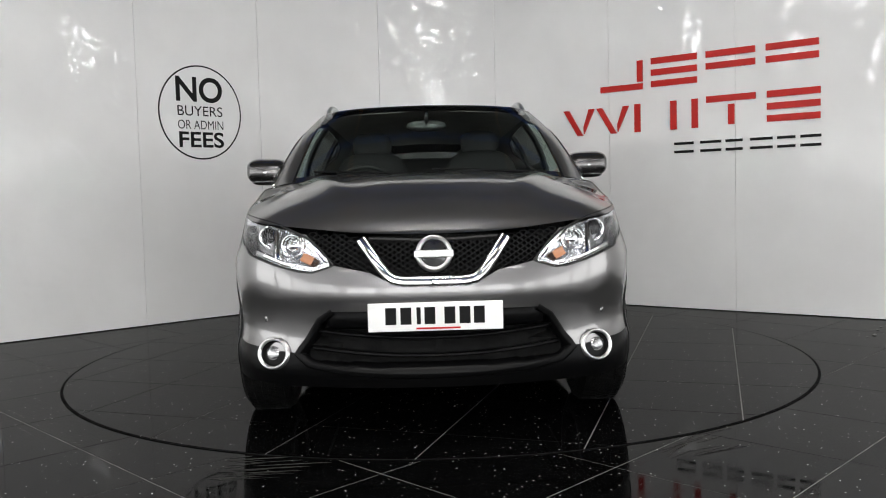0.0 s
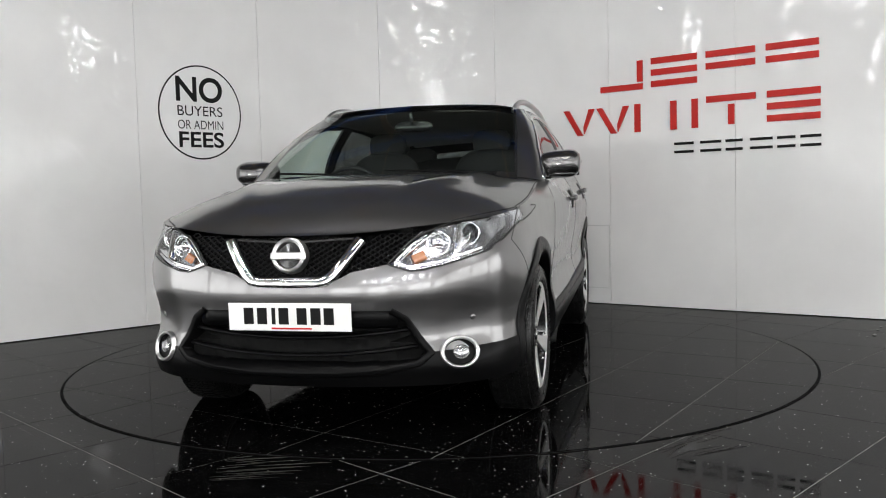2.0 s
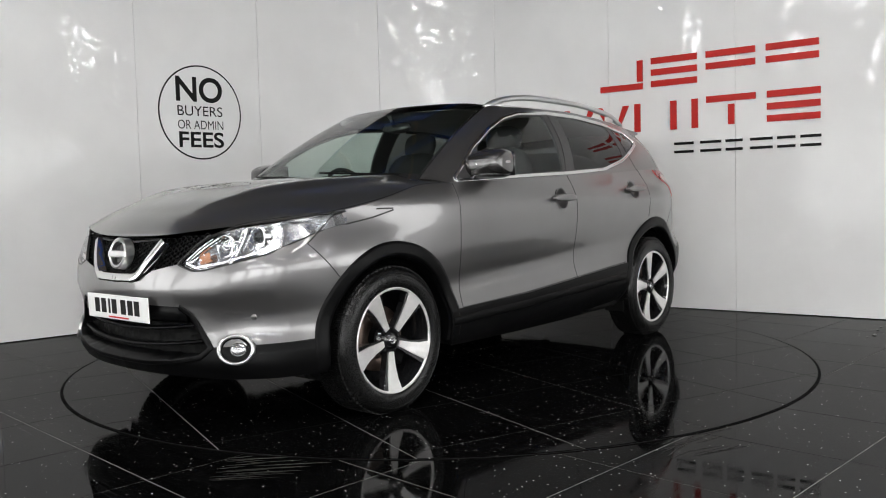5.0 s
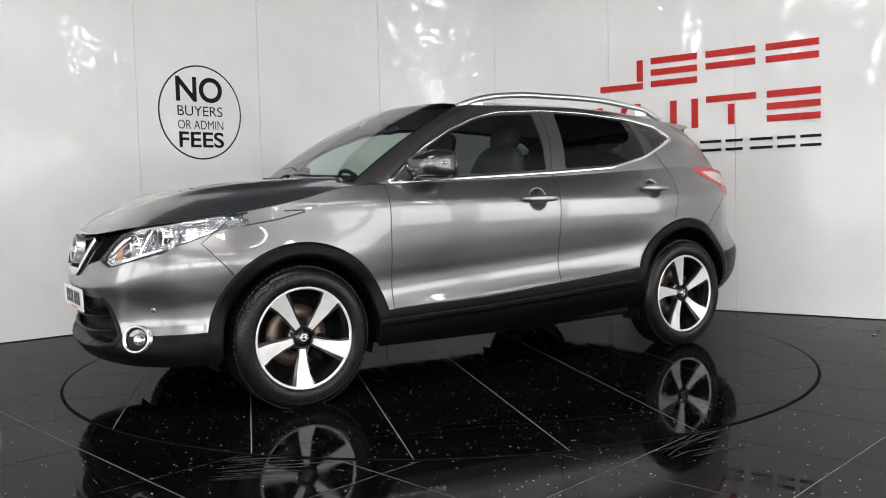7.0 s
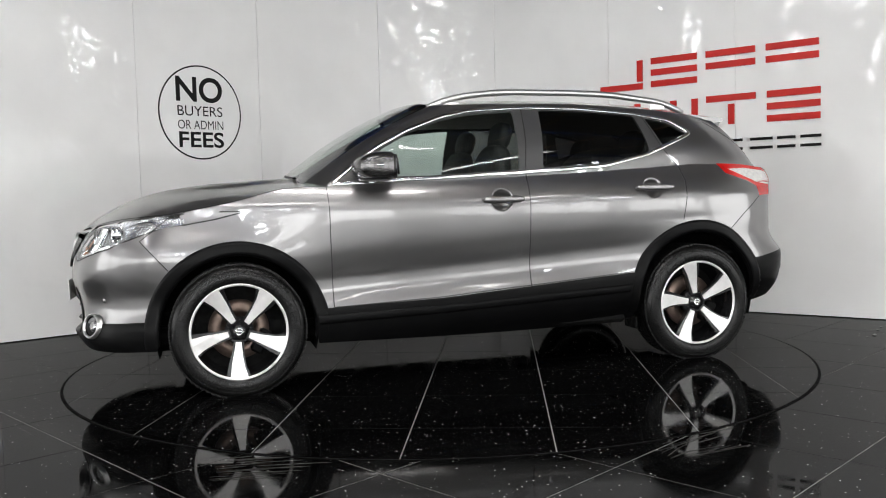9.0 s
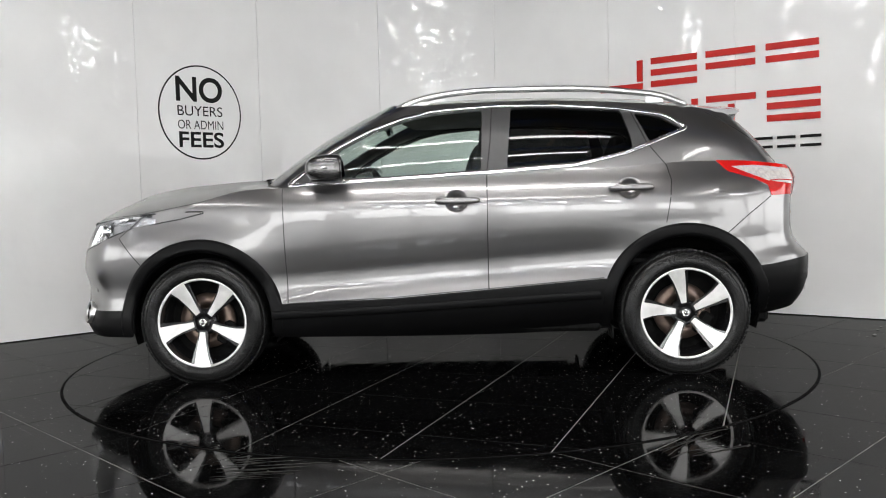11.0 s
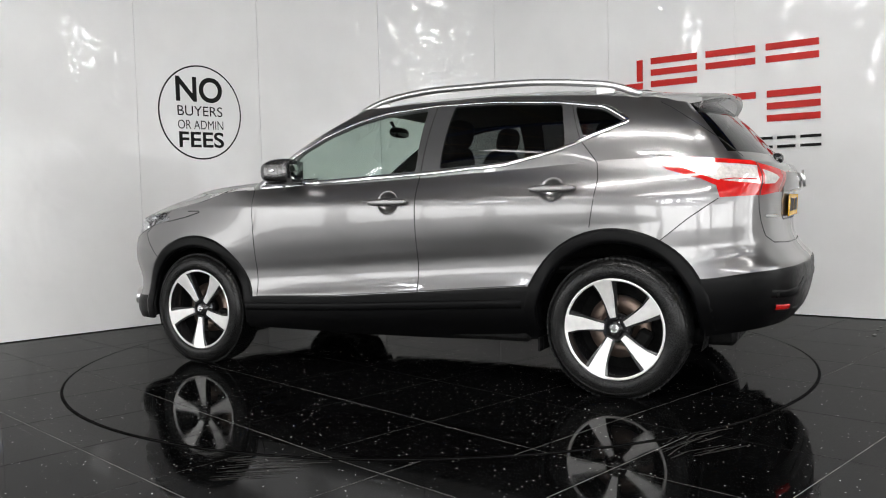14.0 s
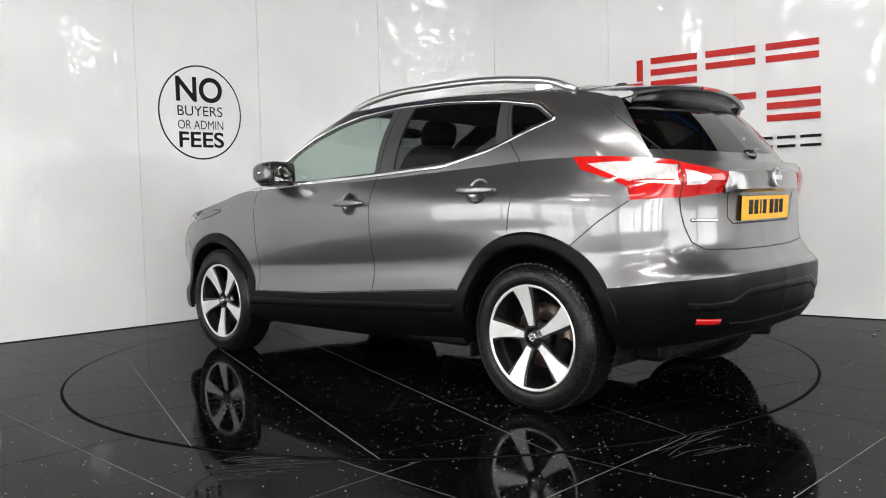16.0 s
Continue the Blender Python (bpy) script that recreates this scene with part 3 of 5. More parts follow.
# lower edge and shoulder height along the car (x rising)
zb = curve([-2.2, -2.0, -1.75, -1.3, -0.8, 0.8, 1.3, 1.75, 2.0, 2.25], [0.36, 0.34, 0.31, 0.28, 0.25, 0.25, 0.26, 0.26, 0.255, 0.25])
zt = curve([-2.2, -1.95, -1.7, -1.4, -1.0, -0.5, 0, 0.5, 0.85, 1.1, 1.3, 1.63, 1.9, 2.06, 2.16, 2.25],
           [1.115, 1.13, 1.15, 1.155, 1.135, 1.11, 1.09, 1.075, 1.065, 1.05, 1.0, 0.94, 0.905, 0.880, 0.846, 0.828])
# how far the skin stands inside the widest plan, by height: front, side, rear
d_front = curve([0.2, 0.26, 0.31, 0.37, 0.45, 0.55, 0.62, 0.70, 0.80, 0.88, 0.98], [0.09, 0.045, 0.015, 0.012, 0.02, 0.012, 0.0, 0.012, 0.045, 0.085, 0.15])
d_side = curve([0.2, 0.26, 0.31, 0.38, 0.45, 0.50, 0.55, 0.60, 0.68, 0.76, 0.84, 0.91, 0.95, 0.975, 1.0, 1.05, 1.1, 1.16],
               [0.10, 0.05, 0.022, 0.008, 0.006, 0.020, 0.032, 0.033, 0.020, 0.008, 0.002, 0.0, 0.002, 0.006, 0.015, 0.038, 0.068, 0.10])
d_rear = curve([0.25, 0.33, 0.40, 0.50, 0.60, 0.64, 0.68, 0.74, 0.85, 0.97, 1.05, 1.1, 1.17], [0.16, 0.09, 0.04, 0.008, 0.0, 0.008, 0.045, 0.085, 0.10, 0.09, 0.07, 0.085, 0.13])


def skin(s, v):
    """The lower body: s metres along the plan from the nose, v from sill (0) to shoulder (1)."""
    s, v = np.asarray(s, float), np.asarray(v, float)
    x, y = plan_x(s), plan_y(s)
    e = 0.01
    tx, ty = plan_x(s + e) - plan_x(s - e), plan_y(s + e) - plan_y(s - e)
    n = np.hypot(tx, ty) + 1e-9
    nx, ny = ty / n, -tx / n
    nx, ny = np.where(nx * x + ny * y < 0, -nx, nx), np.where(nx * x + ny * y < 0, -ny, ny)
    z = zb(x) + v * (zt(x) - zb(x))
    wf, wr = np.clip(nx, 0, 1) ** 1.6, np.clip(-nx, 0, 1) ** 1.6
    ws = 1 - wf - wr
    # round the concave flank off towards the wheel arches
    flank = d_side(z + 0.058 * (x - 0.3) * smooth01((0.95 - z) / 0.25))
    arch = np.exp(-((np.abs(x) - 1.323) / 0.36) ** 2)
    full = np.where(z < 0.93, np.minimum(flank, 0.004), flank)
    flank = flank + (full - flank) * arch * smooth01((z - 0.3) / 0.12)
    d = wf * d_front(z) + wr * d_rear(z) + ws * flank
    d = d + 0.055 * smooth01((x - 0.75) / 0.9) * smooth01((z - 0.70) / 0.25) * ws
    d = d + 0.035 * smooth01((-x - 1.2) / 0.7) * smooth01((z - 0.66) / 0.3) * ws
    # nose corner scoop round the fog lamp
    d = d + 0.022 * np.exp(-((x - 2.02) / 0.10) ** 2 - ((z - 0.50) / 0.13) ** 2) * (y > 0.4)
    return x - nx * d, y - ny * d, z


def grid_normals(P):
    du = np.gradient(P, axis=0)
    dv = np.gradient(P, axis=1)
    n = np.cross(du, dv)
    return n / (np.linalg.norm(n, axis=2, keepdims=True) + 1e-12)


def grid_bm(P, outward):
    """A bmesh sheet from a grid of points, with its smooth normals kept on the vertices."""
    N = grid_normals(P)
    if np.sum(N * (P - np.array(outward))) < 0:
        N = -N
    bm = bmesh.new()
    lay = bm.verts.layers.float_vector.new("nrm")
    vs = []
    for i in range(P.shape[0]):
        row = []
        for j in range(P.shape[1]):
            v = bm.verts.new(P[i, j])
            v[lay] = N[i, j]
            row.append(v)
        vs.append(row)
    for i in range(P.shape[0] - 1):
        for j in range(P.shape[1] - 1):
            q4 = [vs[i][j], vs[i + 1][j], vs[i + 1][j + 1], vs[i][j + 1]]
            f = bm.faces.new(q4)
            f.normal_update()
            if f.normal.dot(Vector(N[i, j])) < 0:
                f.normal_flip()
    bmesh.ops.remove_doubles(bm, verts=bm.verts, dist=1e-5)
    return bm


S = np.linspace(0, PLAN_LEN, 250)
V = np.linspace(0, 1, 64)
SS, VV = np.meshgrid(S, V, indexing="ij")
low = np.stack(skin(SS, VV), -1)
low[0, :, 1] = 0
low[-1, :, 1] = 0

# shoulder as a function of x, for the bonnet and the glasshouse
sh = low[:, -1, :]
order = np.argsort(sh[:, 0])
sh_y = lambda x: np.interp(x, sh[order, 0], sh[order, 1])

hood_c = curve([0.8, 1.0, 1.25, 1.55, 1.8, 1.98, 2.08, 2.14], [1.118, 1.116, 1.116, 1.090, 1.040, 0.968, 0.902, 0.835])
hx = np.concatenate([np.linspace(0.80, 1.9, 40), sh[(sh[:, 0] > 1.905), 0][::-1]])
rows = []
for x in hx:
    ye, ze = float(sh_y(x)), float(zt(x))
    if x >= sh[0, 0] - 1e-6:
        ye = 0.0
    k = np.linspace(0, 1, 36)
    zc = max(float(hood_c(x)), ze)
    z = ze + (zc - ze) * (1 - k**3.0)
    ridge = 0.017 * np.exp(-((k - (0.46 + 0.20 * smooth01((2.05 - x) / 1.0))) / 0.075) ** 2) * smooth01((2.05 - x) / 0.5) * smooth01((k * 0 + x - 0.8) / 0.2)
    rows.append(np.stack([np.full_like(k, x), ye * k, z + ridge], -1))
hood = np.array(rows)
hood_front = sh[0]

# glasshouse: base and roof-edge loops, by the same index
BASE = [(1.06, 0, 1.095), (1.04, 0.3, 1.095), (1.0, 0.58, 1.095), (0.93, 0.765, 1.083), (0.80, None, None), (0.45, None, None), (0.0, None, None), (-0.5, None, None),
        (-0.95, None, None), (-1.3, None, None), (-1.55, None, None), (-1.72, None, None), (-1.875, 0.645, 1.137), (-1.98, 0.34, 1.125), (-2.01, 0, 1.12)]
TOP = [(0.33, 0, 1.548), (0.31, 0.25, 1.542), (0.272, 0.50, 1.533), (0.19, 0.628, 1.513), (0.06, 0.640, 1.514), (-0.08, 0.648, 1.519), (-0.25, 0.652, 1.520), (-0.55, 0.652, 1.522),
       (-0.9, 0.642, 1.508), (-1.2, 0.622, 1.488), (-1.42, 0.597, 1.468), (-1.56, 0.565, 1.450), (-1.61, 0.53, 1.455), (-1.65, 0.27, 1.473), (-1.66, 0, 1.48)]
BASE = [(x, float(sh_y(x)) - 0.004, float(zt(x)) - 0.004) if y is None else (x, y, z) for x, y, z in BASE]
idx = np.arange(len(BASE), dtype=float)
base_f = [curve(idx, [b[k] for b in BASE]) for k in range(3)]
top_f = [curve(idx, [b[k] for b in TOP]) for k in range(3)]


def glasshouse(u, v):
    b = np.stack([f(u) for f in base_f], -1)
    t = np.stack([f(u) for f in top_f], -1)
    p = b + (t - b) * v[..., None]
    bulge = 0.036 * np.sin(np.pi * v) * np.clip((u - 2.5) / 1.5, 0, 1) * np.clip((12.5 - u) / 1.5, 0, 1)
    p[..., 1] += bulge
    p[..., 2] += (0.012 * np.clip((4.8 - u) / 1.5, 0, 1) + 0.026 * np.clip((3.0 - u) / 1.5, 0, 1) + 0.020 * np.exp(-(((u - 3.2) / 0.7) ** 2))) * np.sin(np.pi * v) + 0.03 * np.sin(np.pi * v) * np.clip((u - 11) / 1.5, 0, 1)
    return p


def gh_patch(u0, u1, nu, v0=0.0, v1=1.0, nv=28):
    U, VV2 = np.meshgrid(np.linspace(u0, u1, nu), np.linspace(v0, v1, nv), indexing="ij")
    P = glasshouse(U, VV2)
    if u0 == 0:
        P[0, :, 1] = 0
    if u1 == len(BASE) - 1:
        P[-1, :, 1] = 0
    return P


roof_c = curve([-1.66, -1.45, -1.2, -0.8, -0.3, 0.1, 0.33], [1.48, 1.525, 1.553, 1.574, 1.580, 1.566, 1.548])
edge = gh_patch(0, len(BASE) - 1, 120)[:, -1, :]
rows = []
for p in edge:
    k = np.linspace(0, 1, 20)
    zc = max(float(roof_c(p[0])), p[2])
    rows.append(np.stack([np.full_like(k, p[0]), p[1] * k, p[2] + (zc - p[2]) * (1 - k**3.0)], -1))
roof = np.array(rows)

CENTER = (0, 0, 0.6)
bm_low = grid_bm(low, CENTER)
bm_hood = grid_bm(hood, (1.4, 0, 0.3))
bm_roof = grid_bm(roof, (-0.4, 0, 0.6))
bm_side = grid_bm(gh_patch(2.70, 11.8, 132), (-0.4, 0, 1.0))
bm_screen = grid_bm(gh_patch(0.0, 3.0, 40), (-0.4, 0, 1.0))
bm_back = grid_bm(gh_patch(11.8, 14.0, 28), (-0.4, 0, 1.0))

# one tree of the whole uncut skin, to lay trim on
from mathutils.bvhtree import BVHTree
_all = bmesh.new()
for b in (bm_low, bm_hood, bm_roof, bm_side, bm_screen, bm_back):
    me = bpy.data.meshes.new("tmp")
    b.to_mesh(me)
    _all.from_mesh(me)
    bpy.data.meshes.remove(me)
SKIN = BVHTree.FromBMesh(_all)
_all.free()


def touch(axis, a, b):
    """The skin's point and normal under a side view (x, z), front or rear view (y, z) or top view (x, y)."""
    neg = (axis in "-x" and a < 0) or (axis == "z" and b < 0)
    if neg:
        a, b = (a, -b) if axis == "z" else (-a, b)
    o, w = {"y": ((a, 3, b), (0, -1, 0)), "x": ((4, a, b), (-1, 0, 0)), "-x": ((-4, a, b), (1, 0, 0)), "z": ((a, b, 4), (0, 0, -1))}[axis]
    if axis != "y":
        o = (o[0], max(o[1], 0.0005), o[2])
    hit, n, _, _ = SKIN.ray_cast(Vector(o), Vector(w))
    if hit is None:
        return None
    if (axis == "x" and hit.x < 1.2) or (axis == "-x" and hit.x > -1.2):
        return None
    if n.dot(Vector(w)) > 0:
        n = -n
    if neg:
        hit.y, n.y = -hit.y, -n.y
    return hit, n


def inside(poly, a, b):
    r, n = False, len(poly)
    for i in range(n):
        (x0, y0), (x1, y1) = poly[i], poly[(i + 1) % n]
        if (y0 > b) != (y1 > b) and a < (x1 - x0) * (b - y0) / (y1 - y0) + x0:
            r = not r
    return r


def cut(bm, poly, axis, keep=lambda c: True):
    """Cut a polygon, given in a side view (x, z) or front view (y, z), out of the sheet; returns the piece."""
    i0 = 1 if axis == "x" else 0
    pts = [Vector((0, a, b)) if axis == "x" else Vector((a, 0, b)) for a, b in poly]
    ax = Vector((1, 0, 0)) if axis == "x" else Vector((0, 1, 0))
    n = len(pts)
    for k in range(n):
        p, r = pts[k], pts[(k + 1) % n]
        d = r - p
        lo0, hi0 = min(p[i0], r[i0]) - 0.002, max(p[i0], r[i0]) + 0.002
        lo2, hi2 = min(p.z, r.z) - 0.002, max(p.z, r.z) + 0.002
        fs = []
        for f in bm.faces:
            cs = [v.co for v in f.verts]
            if min(c[i0] for c in cs) <= hi0 and max(c[i0] for c in cs) >= lo0 and min(c.z for c in cs) <= hi2 and max(c.z for c in cs) >= lo2 and keep(f.calc_center_median()):
                fs.append(f)
        geom = list({e for f in fs for e in f.edges}) + list({v for f in fs for v in f.verts}) + fs
        if geom:
            bmesh.ops.bisect_plane(bm, geom=geom, dist=1e-5, plane_co=p, plane_no=d.cross(ax).normalized())
    picked = []
    for f in bm.faces:
        c = f.calc_center_median()
        if inside(poly, c[i0], c.z) and keep(c):
            picked.append(f)
    return take(bm, picked)


def take(bm, faces):
    lay = bm.verts.layers.float_vector["nrm"]
    out = bmesh.new()
    lo = out.verts.layers.float_vector.new("nrm")
    vmap = {}
    for f in faces:
        q4 = []
        for v in f.verts:
            if v not in vmap:
                w = out.verts.new(v.co)
                w[lo] = v[lay]
                vmap[v] = w
            q4.append(vmap[v])
        try:
            out.faces.new(q4)
        except ValueError:
            pass
    bmesh.ops.delete(bm, geom=faces, context="FACES")
    return out


def shift(bm, d):
    lay = bm.verts.layers.float_vector["nrm"]
    for v in bm.verts:
        v.co += Vector(v[lay]) * d
    return bm


def flipped(bm):
    """The same piece on the car's other side."""
    out = bm.copy()
    lay = out.verts.layers.float_vector.get("nrm")
    for v in out.verts:
        v.co.y = -v.co.y
        if lay:
            n = v[lay]
            v[lay] = (n[0], -n[1], n[2])
    bmesh.ops.reverse_faces(out, faces=out.faces)
    return out


def joined(a, b):
    """b's sheet added to a."""
    la, lb = a.verts.layers.float_vector.get("nrm"), b.verts.layers.float_vector.get("nrm")
    vm = {}
    for v in b.verts:
        w = a.verts.new(v.co)
        if la and lb:
            w[la] = v[lb]
        vm[v] = w
    for f in b.faces:
        a.faces.new([vm[v] for v in f.verts])
    b.free()
    return a


def rimmed(bm, depth=0.012):
    """Turn the sheet's open edge inwards, so that it has a visible thickness."""
    lay = bm.verts.layers.float_vector.get("nrm")
    edges = [e for e in bm.edges if len(e.link_faces) == 1]
    r = bmesh.ops.extrude_edge_only(bm, edges=edges)
    vs = [g for g in r["geom"] if isinstance(g, bmesh.types.BMVert)]
    for v in vs:
        n = Vector(v[lay]) if lay else Vector((0, 1, 0))
        v.co -= n * depth
    return bm


def both(name, bm, mat, parent=None, label="", rim=0.0):
    """The piece on the left and its mirror on the right, two parts."""
    if rim:
        rimmed(bm, rim)
    other = flipped(bm)
    return part(name, bm, mat, parent or car, label), part(name, other, mat, parent or car, label)


def whole_part(name, bm, mat, parent=None, label="", rim=0.0):
    """One part across both sides, welded along the middle."""
    bm = joined(bm, flipped(bm))
    lay = bm.verts.layers.float_vector.get("nrm")
    mid = [v for v in bm.verts if abs(v.co.y) < 2e-4]
    for v in mid:
        v.co.y = 0
        if lay:
            v[lay] = Vector((v[lay][0], 0, v[lay][2])).normalized()
    bmesh.ops.remove_doubles(bm, verts=mid, dist=3e-4)
    if rim:
        rimmed(bm, rim)
    return part(name, bm, mat, parent or car, label)


def along(pts, closed=False, step=0.03):
    out = []
    n = len(pts)
    for i in range(n if closed else n - 1):
        (a0, b0), (a1, b1) = pts[i], pts[(i + 1) % n]
        m = max(1, int(math.hypot(a1 - a0, b1 - b0) / step))
        out += [(a0 + (a1 - a0) * k / m, b0 + (b1 - b0) * k / m) for k in range(m)]
    return out if closed else out + [pts[-1]]


def rounded(poly, r=0.03, n=4):
    """Round a polygon's corners."""
    out = []
    m = len(poly)
    for i in range(m):
        p0, p, p1 = (Vector(poly[i - 1]), Vector(poly[i]), Vector(poly[(i + 1) % m]))
        a, b = p0 - p, p1 - p
        k = min(r, a.length * 0.45, b.length * 0.45)
        s, e = p + a.normalized() * k, p + b.normalized() * k
        for j in range(n + 1):
            t = j / n
            w = s * (1 - t) ** 2 + p * 2 * t * (1 - t) + e * t**2
            out.append((w.x, w.y))
    return out


def ribbon(pts, axis, width, lift, closed=False, step=0.03, sink=0.004):
    """A moulding laid along the skin: width across, standing proud by lift."""
    line = [touch(axis, a, b) for a, b in along(pts, closed, step)]
    line = [p for p in line if p]
    bm = bmesh.new()
    rings = []
    n = len(line)
    for i, (p, nr) in enumerate(line):
        a = line[i - 1][0] if (i or closed) else p
        b = line[(i + 1) % n][0] if (i + 1 < n or closed) else p
        t = (b - a).normalized()
        s = nr.cross(t).normalized() * width / 2
        rings.append([bm.verts.new(q) for q in (p - s - nr * sink, p - s * 0.86 + nr * lift * 0.75, p - s * 0.45 + nr * lift, p + s * 0.45 + nr * lift, p + s * 0.86 + nr * lift * 0.75, p + s - nr * sink)])
    for a, b in list(zip(rings, rings[1:])) + ([(rings[-1], rings[0])] if closed else []):
        for k in range(5):
            bm.faces.new((a[k], a[k + 1], b[k + 1], b[k]))
    bmesh.ops.recalc_face_normals(bm, faces=bm.faces)
    return bm


def seam(pts, axis="y", width=0.0055):
    bm = ribbon(pts, axis, width, 0.0012, sink=0.001)
    part("gap_or_recess_line", flipped(bm), SEAM, car)
    part("gap_or_recess_line", bm, SEAM, car)


# --- cut the skin into its panels (left half; mirrored when made) ---
AXLE, HUB_Z, ARCH_R = 1.323, 0.335, 0.402


def arc(cx, r, a0, a1, n, cz=HUB_Z):
    return [(cx + r * math.cos(radians(a0 + (a1 - a0) * k / n)), cz + r * math.sin(radians(a0 + (a1 - a0) * k / n))) for k in range(n + 1)]


def on_flank(c):
    return c.y > 0.55


for cx in (AXLE, -AXLE):
    up = 0.028 if cx < 0 else 0.0
    hole = [(cx + ARCH_R, 0.1)] + arc(cx, ARCH_R, 0, 180, 22, HUB_Z + up) + [(cx - ARCH_R, 0.1)]
    cut(bm_low, hole, "y", on_flank).free()

# lower cladding
FRONT_LIP = [(1.58, 0.415), (1.95, 0.40), (2.3, 0.375), (2.3, 0.1), (1.58, 0.1)]
front_lip = cut(bm_low, FRONT_LIP, "y")
LOW_GRILLE = [(-0.05, 0.56), (0.40, 0.555), (0.455, 0.52), (0.505, 0.44), (0.55, 0.385), (0.50, 0.345), (0.36, 0.318), (0.18, 0.305), (-0.05, 0.30)]
front_of = lambda c: c.x > 1.6
low_grille = cut(bm_low, LOW_GRILLE, "x", front_of)
low_grille2 = cut(front_lip, LOW_GRILLE, "x", front_of)
SILL = [(0.95, 0.43), (0.27, 0.452), (-0.88, 0.535), (-1.0, 0.535), (-1.0, 0.1), (0.95, 0.1)]
sill = cut(bm_low, SILL, "y", on_flank)
REAR_CLAD = [(-1.60, 0.575), (-1.78, 0.59), (-1.96, 0.615), (-2.3, 0.64), (-2.3, 0.1), (-1.60, 0.1)]
rear_clad = cut(bm_low, REAR_CLAD, "y")
# lamps and grille
HEAD = [(0.390, 0.735), (0.455, 0.808), (0.53, 0.872), (0.66, 0.908), (0.78, 0.932), (0.86, 0.95), (0.85, 0.90), (0.80, 0.82), (0.755, 0.775), (0.64, 0.738), (0.53, 0.711), (0.475, 0.708)]
head = cut(bm_low, HEAD, "x", lambda c: c.x > 1.58)
GRILLE = [(-0.05, 0.90), (0.27, 0.90), (0.53, 0.880), (0.455, 0.808), (0.390, 0.735), (0.25, 0.706), (0.17, 0.665), (0.10, 0.652), (-0.05, 0.652)]
grille = cut(bm_low, GRILLE, "x", front_of)
TAIL = [(-1.495, 1.17), (-1.60, 1.17), (-1.80, 1.16), (-1.90, 1.137), (-1.954, 1.113), (-2.02, 1.090), (-2.06, 1.064), (-2.3, 1.06), (-2.3, 0.978), (-2.036, 0.982), (-1.97, 0.966),
        (-1.805, 0.960), (-1.788, 1.016), (-1.721, 1.049), (-1.565, 1.097)]
tail_all = cut(bm_low, TAIL, "y", lambda c: c.x < -1.5)
TAIL_IN = [(0.36, 1.3), (1.2, 1.3), (1.2, 0.8), (0.43, 0.8), (0.42, 0.984), (0.385, 1.064)]
tail = cut(tail_all, TAIL_IN, "x", lambda c: c.x < -1.5)

# doors, bumpers and wings
DOOR_F = [(0.845, 1.2), (0.848, 1.045), (0.846, 0.78), (0.836, 0.30), (-0.2575, 0.30), (-0.2575, 1.2)]
DOOR_R = [(-0.2625, 1.2), (-0.2625, 0.30), (-0.9, 0.30), (-0.95, 0.60), (-1.05, 0.76), (-1.215, 0.84), (-1.236, 0.95), (-1.25, 1.08), (-1.24, 1.2)]
door_f = cut(bm_low, DOOR_F, "y", on_flank)
door_r = cut(bm_low, DOOR_R, "y", on_flank)
BUMPER_F = [(1.66, 0.60), (1.785, 0.805), (2.4, 0.86), (2.4, 0.2), (1.6, 0.2)]
bumper_f = cut(bm_low, BUMPER_F, "y", lambda c: c.x > 1.5)
GATE = [(-0.1, 1.3), (0.60, 1.3), (0.642, 1.12), (0.652, 0.96), (0.624, 0.844), (0.588, 0.77), (0.527, 0.737), (-0.1, 0.723)]
gate = cut(bm_low, GATE, "x", lambda c: c.x < -1.5)

quarter = take(bm_low, [f for f in bm_low.faces if f.calc_center_median().x < 0])
REAR_BUMPER = [(-1.535, 0.40), (-1.535, 0.755), (-1.67, 0.865), (-1.80, 0.957), (-2.4, 0.985), (-2.4, 0.40)]
bumper_r = cut(quarter, REAR_BUMPER, "y")
whole_part("rear_bumper", bumper_r, PAINT, label="metallic grey rear bumper skin")
both("pillar_gap_strip", take(quarter, [f for f in quarter.faces if f.calc_center_median().x > -0.5]), SEAM)
shoulder = take(quarter, [f for f in quarter.faces if f.calc_center_median().x < -1.80])
both("lamp_shoulder", shoulder, PAINT)
both("front_wing", bm_low, PAINT, label="metallic grey front wing")
both("rear_quarter", quarter, PAINT, label="metallic grey rear quarter panel")
whole_part("front_bumper", bumper_f, PAINT, label="metallic grey front bumper skin")
whole_part("tailgate_skin", gate, PAINT, label="metallic grey tailgate")
whole_part("tail_panel", tail_all, PAINT)
HANDLES = [(-0.095, 0.970), (-1.025, 1.018)]
BOWL_R = 0.062
for d, (hx_, hz_) in zip((door_f, door_r), HANDLES):
    cut(d, arc(hx_, BOWL_R, 0, 345, 23, hz_), "y", on_flank).free()
doors_f = both("front_door", door_f, PAINT, rim=0.02)
doors_r = both("rear_door", door_r, PAINT, rim=0.02)
whole_part("bonnet", bm_hood, PAINT, label="metallic grey bonnet with two raised ridges")
whole_part("roof", bm_roof, PAINT)
whole_part("front_lip", shift(front_lip, 0.004), CLAD, label="black plastic lower front lip", rim=0.02)
whole_part("rear_cladding", shift(rear_clad, 0.006), CLAD, label="black plastic lower rear bumper", rim=0.02)
both("sill_cladding", shift(sill, 0.006), CLAD, label="black plastic sill cladding", rim=0.02)

both("sill_ledge", ribbon([(0.92, 0.372), (0.27, 0.392), (-0.86, 0.448)], "y", 0.052, 0.012), CLAD, label="black ledge along the sill")

